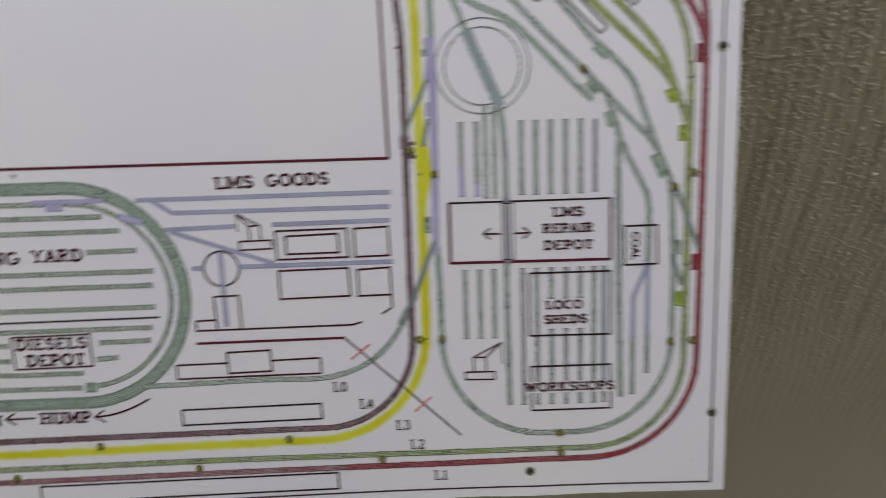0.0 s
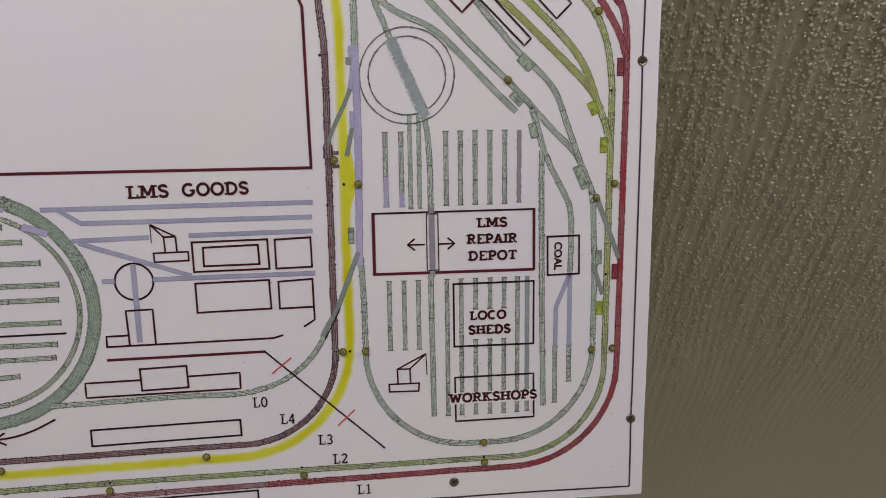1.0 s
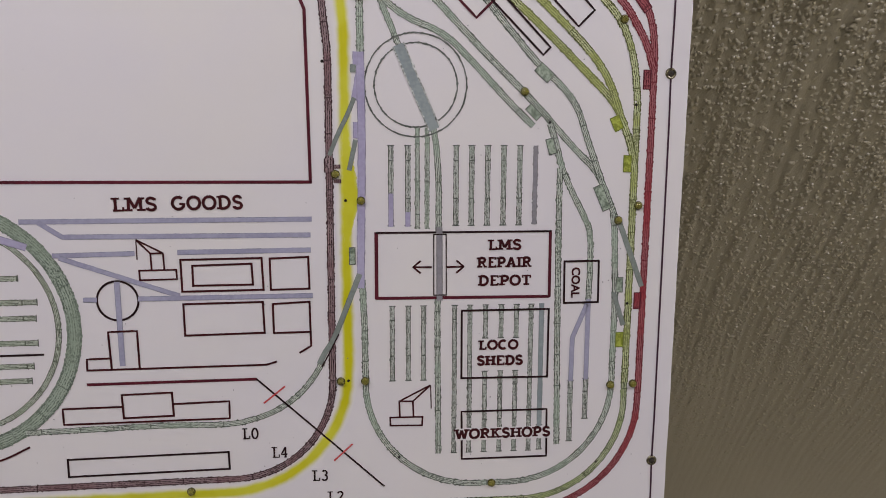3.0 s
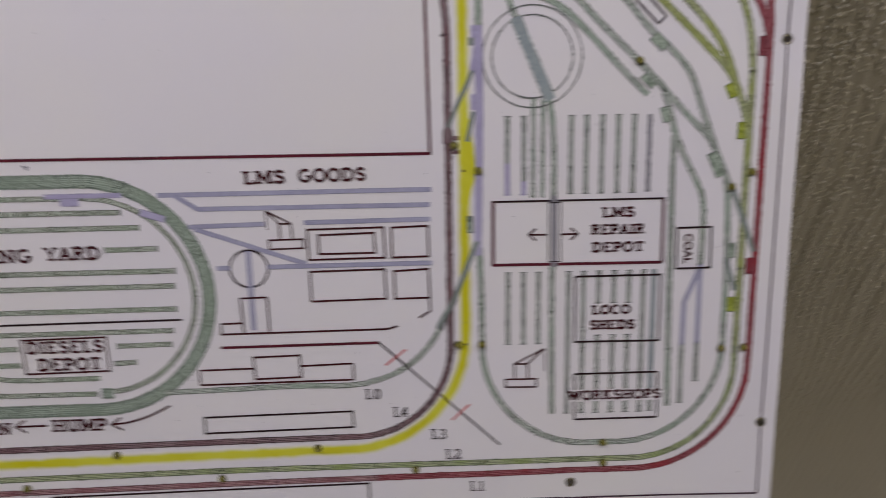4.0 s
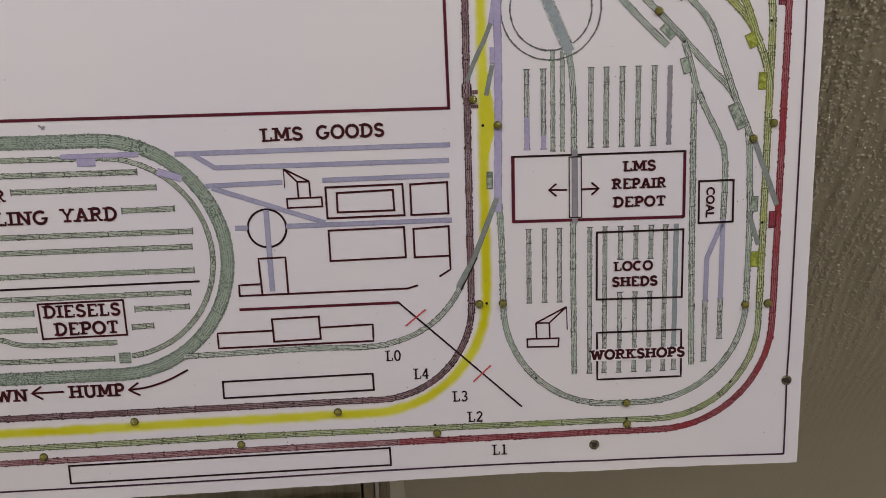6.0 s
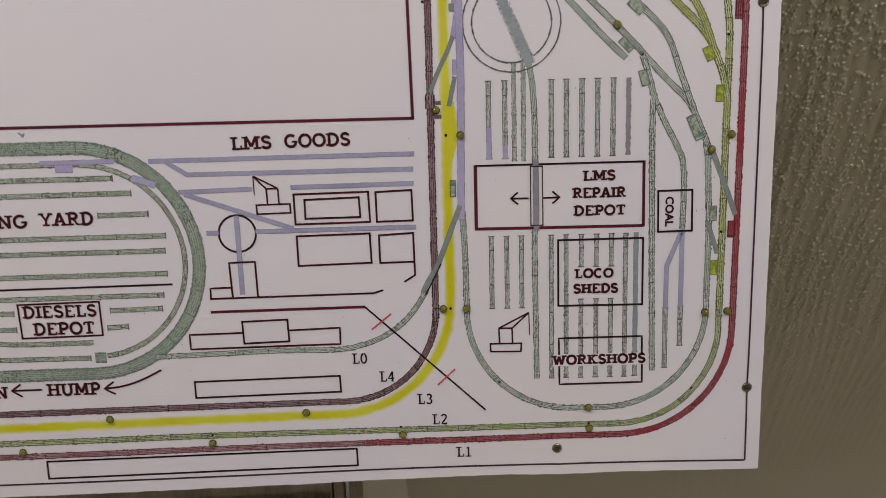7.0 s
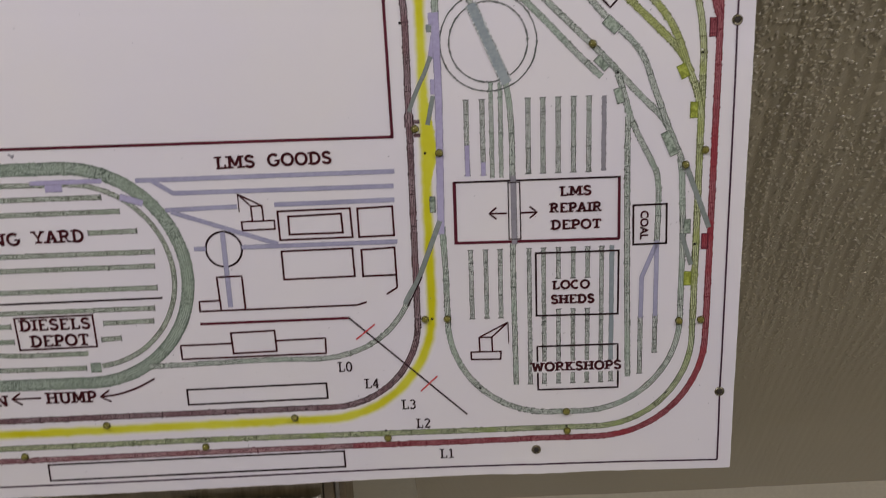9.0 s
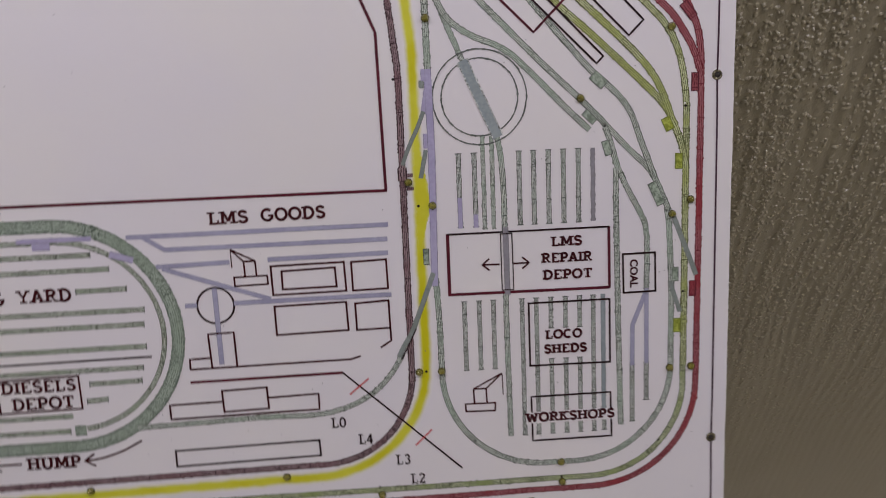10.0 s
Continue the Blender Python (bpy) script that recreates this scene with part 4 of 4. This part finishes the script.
first = led_lamp()
first.parent = panel
tagged(first, "small unlit olive dome lamp")
LEDS = [(-263.9, -173.1), (-123.9, -172.0), (-328.6, -196.4), (-192.2, -193.2), (-55.6, -190.5), (77.1, -173.4), (77.7, -189.0), (-24.2, -98.2), (-8.2, -98.4), (157.6, -105.2), (173.1, -104.8),
        (171.2, 17.4), (-9.7, 21.5), (158.2, 7.7), (-25.6, 38.4), (94.2, 90.4), (-9.3, 147.1), (156.8, 135.6)]
for n, (u, v) in enumerate(LEDS):
    m = Matrix.Translation(place(u, v, 0.3))
    if n == 0:
        first.matrix_basis = m
    else:
        copy_thing(first, m)

HOLES = [(-191.8, -187.0), (-56.9, -184.4), (14.0, -152.6), (-19.2, -97.9), (-19.4, 21.7), (111.0, 71.2), (166.6, -48.5), (149.6, -160.6), (77.3, -185.0), (167.0, 82.4), (-32.6, 108.0)]
# flat black discs on the sheet, painted as the dark inside of holes
for u, v in HOLES:
    hole = turned("drilled_hole", [(0.95, 0.0), (0.85, 0.05)], 12, MAT_DARK, False)
    hole.parent = panel
    hole.matrix_basis = Matrix.Translation(place(u, v, 0.42))
strips("pencil_smudge", [((-304.6, 30.6), (-302.6, 29.2), (-300.6, 29.8)), ((-303.0, 28.6), (-301.2, 28.2))], 1.3, MAT_GREY_MARKER, sheet, 0.3)
chip = turned("paper_chip", [(0.8, 0.0), (0.5, 0.35), (0.15, 0.45)], 7, MAT_PAPER, False)
chip.parent = panel
chip.matrix_basis = Matrix.Translation(place(166.4, 84.2, 0.1))


def screw():
    head = turned("screw", [(3.6, -0.4), (3.6, 0.25), (3.1, 0.75), (2.7, 0.85), (2.5, 0.45), (2.2, 0.5), (1.8, 0.5), (1.5, -0.5), (0.5, -0.9)], 22, MAT_STEEL)
    # dark disc and bars laid on the head as the shade in its recess
    socket = turned("recess_shade", [(1.95, 0.45), (1.9, 0.56), (0.2, 0.5)], 16, MAT_SLOT)
    socket.parent = head
    for turn in (0, 90):
        bm = bmesh.new()
        bmesh.ops.create_cube(bm, size=1.0)
        for vert in bm.verts:
            vert.co = Vector((vert.co.x * 0.0034, vert.co.y * 0.0003 - 0.00056, vert.co.z * 0.0009))
        me = bpy.data.meshes.new("slot")
        bm.to_mesh(me)
        bm.free()
        me.materials.append(MAT_SLOT)
        ob = new("slot", me)
        ob.rotation_euler = (0, radians(turn + 20), 0)
        ob.parent = head
    return head


fixing = screw()
fixing.parent = panel
tagged(fixing, "dull steel cross-head screw in a cup washer")
for n, (u, v) in enumerate(SCREWS):
    m = Matrix.Translation(place(u, v, 0.25)) @ pose(0, 0, 0, 0, 37 * n, 0)
    if n == 0:
        fixing.matrix_basis = m
    else:
        copy_thing(fixing, m)

# ---- the loft room ----
# the ceiling slope: y = SL0 - SLX * x - SLZ * (z - 1.45)
SL0, SLX, SLZ = 0.459, 0.09, 0.96
FOOT_Z = 0.17
RIDGE_Z = 2.5


def slope_y(x, z):
    return SL0 - SLX * x - SLZ * (z - 1.45)


def textured_slope(x0, x1, z0, z1, label):
    """Stippled, combed plaster: a gently uneven ground and rows of small raised beads, worn away towards the foot."""
    down, cell, seed = math.hypot(1, SLZ), 0.0031, 11
    nx, nz = int((x1 - x0) / cell), int((z1 - z0) * down / cell)
    gen = np.random.default_rng(seed)
    fx, fz = np.fft.fftfreq(nx + 1, cell)[None, :], np.fft.fftfreq(nz + 1, cell)[:, None]

    def field(sa, sb, turn):
        c, s = math.cos(turn), math.sin(turn)
        a, b = fx * c + fz * s, -fx * s + fz * c
        k = np.exp(-2 * math.pi**2 * ((a * sa) ** 2 + (b * sb) ** 2))
        f = np.real(np.fft.ifft2(np.fft.fft2(gen.standard_normal((nz + 1, nx + 1))) * k))
        return f / f.std()

    comb = math.radians(98)
    loose, lanes, patches = field(0.08, 0.0041, comb), field(0.10, 0.008, comb), field(0.035, 0.02, comb)
    xs = np.linspace(x0, x1, nx + 1)[None, :] + np.zeros((nz + 1, 1))
    zs = np.linspace(z0, z1, nz + 1)[:, None] + np.zeros((1, nx + 1))
    # teeth of the comb: near-parallel ridges that wander and thin out
    across = -(xs - x0) * math.sin(comb) + (zs - z0) * down * math.cos(comb)
    rows = 0.8 * np.cos(2 * math.pi * (across / 0.0150 + 0.30 * field(0.12, 0.03, comb))) + 0.45 * loose
    fade = np.clip((zs - 0.68) / 0.60, 0, 1)
    fade = fade * fade * (3 - 2 * fade)
    height = (0.0011 * rows + 0.0006 * lanes + 0.0006 * field(0.03, 0.006, comb)) * (0.14 + 0.86 * fade) + 0.0006 * field(0.05, 0.05, 0)
    side, up = np.array([1.0, -SLX, 0.0]) / math.hypot(1, SLX), np.array([0.0, -SLZ, 1.0]) / down
    nrm = np.array([-SLX, -1.0, -SLZ]) / math.sqrt(1 + SLX**2 + SLZ**2)
    ground = np.stack([xs, SL0 - SLX * xs - SLZ * (zs - 1.45), zs], -1) + height[..., None] * nrm
    idx = np.arange((nx + 1) * (nz + 1)).reshape(nz + 1, nx + 1)
    quads = np.stack([idx[:-1, :-1], idx[:-1, 1:], idx[1:, 1:], idx[1:, :-1]], -1).reshape(-1, 4)
    # one rounded bead of plaster in most cells of a loose lattice, gathered in combed rows
    pitch = 0.0050
    di, dj = np.meshgrid(np.arange(int((x1 - x0) / pitch)), np.arange(int((z1 - z0) * down / pitch)))
    bx = x0 + (di.ravel() + gen.uniform(0, 1, di.size)) * pitch
    bz = z0 + (dj.ravel() + gen.uniform(0, 1, di.size)) * pitch / down
    ci = np.clip(((bx - x0) / cell).round().astype(int), 0, nx)
    cj = np.clip(((bz - z0) * down / cell).round().astype(int), 0, nz)
    f = fade[cj, ci]
    chance = (0.52 + 0.30 * rows[cj, ci] + 0.05 * lanes[cj, ci] + 0.06 * patches[cj, ci]) * (0.04 + 0.96 * f**1.4)
    keep = (gen.uniform(0, 1, di.size) < chance) & ((bx > 0.14) | (bz < 0.8)) & (bx < 1.42 - 0.66 * (bz - 0.76))
    bx, bz, ci, cj, f = bx[keep], bz[keep], ci[keep], cj[keep], f[keep]
    count = len(bx)
    big = gen.uniform(0.7, 1.25, count) * (0.95 + 0.05 * f)
    long = np.where(gen.uniform(0, 1, count) < 0.4, gen.uniform(1.2, 1.9, count), gen.uniform(0.85, 1.2, count))
    ra, rb, rh = 0.0018 * big * long * (1.2 - 0.15 * f), 0.0017 * big * (1.2 - 0.15 * f), 0.0022 * big * gen.uniform(0.6, 1.2, count) * (0.4 + 0.6 * f)
    turn = comb + 0.9 * gen.standard_normal(count)
    segs, rings = 8, ((1.35, -0.10), (1.0, 0.38), (0.58, 0.83))
    ang = np.arange(segs) * 2 * math.pi / segs
    tx = np.concatenate([r * np.cos(ang) for r, h in rings] + [[0.0]])
    ty = np.concatenate([r * np.sin(ang) for r, h in rings] + [[0.0]])
    th = np.concatenate([np.full(segs, h) for r, h in rings] + [[1.0]])
    wob = 1 + 0.20 * gen.standard_normal((count, len(tx)))
    lx, ly = ra[:, None] * tx * wob, rb[:, None] * ty * wob
    c, s = np.cos(turn)[:, None], np.sin(turn)[:, None]
    px, py, ph = lx * c - ly * s, lx * s + ly * c, rh[:, None] * th
    at = np.stack([bx, SL0 - SLX * bx - SLZ * (bz - 1.45), bz], -1) + height[cj, ci][:, None] * nrm
    beads = at[:, None, :] + px[..., None] * side + py[..., None] * up + ph[..., None] * nrm
    k = np.arange(segs)
    n2 = (k + 1) % segs
    faces4 = np.concatenate([np.stack([j * segs + k, j * segs + n2, (j + 1) * segs + n2, (j + 1) * segs + k], -1) for j in range(2)])
    faces3 = np.stack([2 * segs + k, 2 * segs + n2, np.full(segs, 3 * segs)], -1)
    start = idx.size + np.arange(count) * len(tx)
    f4 = np.concatenate([quads, (start[:, None, None] + faces4).reshape(-1, 4)])
    f3 = (start[:, None, None] + faces3).reshape(-1, 3)
    co = np.concatenate([ground.reshape(-1, 3), beads.reshape(-1, 3)])
    loops = np.concatenate([f4.ravel(), f3.ravel()])
    total = np.concatenate([np.full(len(f4), 4), np.full(len(f3), 3)]).astype(np.int32)
    me = bpy.data.meshes.new("ceiling")
    me.vertices.add(len(co))
    me.vertices.foreach_set("co", co.astype(np.float32).ravel())
    me.loops.add(len(loops))
    me.loops.foreach_set("vertex_index", loops.astype(np.int32))
    me.polygons.add(len(total))
    me.polygons.foreach_set("loop_start", (np.cumsum(total) - total).astype(np.int32))
    me.polygons.foreach_set("loop_total", total)
    me.polygons.foreach_set("use_smooth", np.ones(len(total), dtype=bool))
    me.update(calc_edges=True)
    me.materials.append(MAT_SLOPE)
    return tagged(new("ceiling", me), label, "ceiling", kind="structure")


textured_slope(-0.13, 1.62, FOOT_Z, 1.66, "sloping loft ceiling in combed, stippled beige plaster")


def slab(name, corners, thick, material, label, category):
    """A flat slab from four corners, thickened away from the room's middle."""
    a, b, c, d = (Vector(p) for p in corners)
    nrm = (b - a).cross(d - a).normalized()
    if nrm.dot(Vector((0, -0.6, 1.2)) - (a + c) / 2) > 0:
        nrm = -nrm
    verts = [a, b, c, d] + [p + nrm * thick for p in (a, b, c, d)]
    faces = [(0, 1, 2, 3), (7, 6, 5, 4), (0, 4, 5, 1), (1, 5, 6, 2), (2, 6, 7, 3), (3, 7, 4, 0)]
    ob = mesh_object(name, [tuple(p) for p in verts], faces, material)
    return tagged(ob, label, category, kind="structure")


XL, XR, YB = -2.2, 2.4, -2.9


def on_slope(x, z, off=0.0):
    return (x, slope_y(x, z) + off, z)


slab("ceiling", [on_slope(XL, 0.0, 0.002), on_slope(-0.13, 0.0, 0.002), on_slope(-0.13, RIDGE_Z, 0.002), on_slope(XL, RIDGE_Z, 0.002)], 0.1, MAT_TRIM, "smooth cream part of the sloping ceiling", "ceiling")
slab("ceiling", [on_slope(-0.13, 1.66), on_slope(XR, 1.66), on_slope(XR, RIDGE_Z), on_slope(-0.13, RIDGE_Z)], 0.1, MAT_SLOPE, "upper part of the sloping ceiling in beige plaster", "ceiling")
slab("ceiling", [on_slope(-0.13, 0.0, 0.006), on_slope(XR, 0.0, 0.006), on_slope(XR, 1.66, 0.006), on_slope(-0.13, 1.66, 0.006)], 0.1, MAT_SLOPE, "plain beige ground of the sloping ceiling", "ceiling")
slab("ceiling", [(XL, slope_y(XL, RIDGE_Z), RIDGE_Z), (XR, slope_y(XR, RIDGE_Z), RIDGE_Z), (XR, YB, RIDGE_Z), (XL, YB, RIDGE_Z)], 0.1, MAT_CREAM, "flat cream ceiling of the loft", "ceiling")


def knee_y(x):
    return 1.645 - 0.256 * x


slab("wall_knee", [(-1.2, knee_y(-1.2), 0), (XR, knee_y(XR), 0), (XR, knee_y(XR), 0.215 + 0.173 * XR), (-1.2, knee_y(-1.2), 0.008)], 0.08, MAT_CREAM, "low cream wall under the sloping ceiling", "wall")
slab("wall_back", [(XL, YB, 0), (XR, YB, 0), (XR, YB, RIDGE_Z), (XL, YB, RIDGE_Z)], 0.1, MAT_CREAM, "plain cream wall behind the viewer", "wall")
slab("wall_west", [(XL, YB, 0), (XL, 2.15, 0), (XL, 2.15, RIDGE_Z), (XL, YB, RIDGE_Z)], 0.1, MAT_CREAM, "plain cream end wall", "wall")
slab("wall_east", [(XR, YB, 0), (XR, 2.15, 0), (XR, 2.15, RIDGE_Z), (XR, YB, RIDGE_Z)], 0.1, MAT_CREAM, "plain cream end wall", "wall")
# unseen floor, kept pale to throw light up onto the slope
slab("floor", [(XL, YB, 0), (XR, YB, 0), (XR, 2.15, 0), (XL, 2.15, 0)], 0.1, MAT_FLOOR, "plain pale beige floor of the loft, unseen, there to bounce light", "floor")


# brown band painted as the panel's shade, and rough plaster below it whose ragged upper edge is where that shade ends
PIER_TOP_Z = 1.193
rail = box("panel_shade_band", (-0.66, 0.034, PIER_TOP_Z - 0.02), (-0.1138, 0.057, 1.56), MAT_SHADE_BAND, 0.001)
tagged(rail, "beige-brown band painted as the shade of the diagram panel", "rail")


def plaster_pier():
    x0, x1, z0, z1, cell = -0.66, -0.1143, PIER_TOP_Z - 0.16, PIER_TOP_Z, 0.003
    nx, nz = int((x1 - x0) / cell), int((z1 - z0) / cell)
    gen = random.Random(8)
    verts, faces = [], []
    for j in range(nz + 1):
        for i in range(nx + 1):
            x, z = x0 + (x1 - x0) * i / nx, z0 + (z1 - z0) * j / nz
            q = Vector((x * 60, z * 60, 0.3))
            h = 0.0022 * noise.noise(q) + 0.0014 * noise.noise(q * 3.1) + 0.0005 * gen.random()
            if j == nz:
                z += 0.003 * noise.noise(Vector((x * 70, 2.0, 0.0))) + 0.0016 * noise.noise(Vector((x * 260, 5.0, 0.0))) + 0.042 * (x - x1) + 0.005
            # top rim bulges forward so that it catches light beneath the panel
            h -= 0.0065 * math.exp(-((z1 - z) / 0.011) ** 2)
            if i == nx:
                x += 0.0016 * noise.noise(Vector((7.0, z * 120, 0.0)))
                h += 0.003
            verts.append((x, 0.0295 + h, z))
    for j in range(nz):
        for i in range(nx):
            a = j * (nx + 1) + i
            faces.append((a, a + 1, a + nx + 2, a + nx + 1))
    root = tagged(new("plaster_pier"), "rough white plastered pier, its ragged upper edge set where the panel shade ends", "pier")
    part("rough_face", mesh_object("rough_face", verts, faces, MAT_PLASTER, smooth=True), root)
    part("pier_body", box("pier_body", (x0, 0.0355, 0.0), (x1, 0.16, PIER_TOP_Z - 0.0205), MAT_PLASTER, 0.003), root)
    return root


plaster_pier()

upright = tagged(new("upright_strip"), "narrow dark upright with a bright metal edge beside the pier", "upright")
part("wood_strip", box("wood_strip", (-0.1118, 0.028, 0.0), (-0.1040, 0.072, 1.56), MAT_WOOD, 0.001), upright)
part("metal_edge", box("metal_edge", (-0.1037, 0.034, 0.0), (-0.1001, 0.072, 1.56), MAT_METAL, 0.0006), upright, "bright metal edge")
part("wood_strip", box("wood_strip", (-0.0998, 0.030, 0.0), (-0.0943, 0.072, 1.56), MAT_WOOD, 0.001), upright)

# housings of the unseen tube lights
def unseen_tube_light(at, back):
    fitting = tagged(new("unseen_tube_light"), "long white tube light added out of view on the cream loft lining", "ceiling light", "loft tube lights")
    lo, hi = sorted((at[back] + (0.08 if back == 2 else -0.02), RIDGE_Z - 0.001 if back == 2 else YB + 0.001))
    a, b = [at[0] - 0.6, at[1] - 0.06, at[2] - 0.06], [at[0] + 0.6, at[1] + 0.06, at[2] + 0.06]
    a[back], b[back] = lo, hi
    part("housing", box("housing", a, b, MAT_TRIM, 0.006), fitting)
    c, d = [at[0] - 0.56, at[1] - 0.04, at[2] - 0.04], [at[0] + 0.56, at[1] + 0.04, at[2] + 0.04]
    c[back], d[back] = (at[back] + 0.04, lo - 0.001) if back == 2 else (hi + 0.001, at[back] - 0.004)
    part("diffuser", box("diffuser", c, d, MAT_LAMP, 0.004), fitting)


unseen_tube_light(LAMPS[0][0], 2)
unseen_tube_light(LAMPS[1][0], 2)
# added fill lamp that brightens the slope's foot and the low wall
unseen_tube_light(LAMPS[2][0], 1)
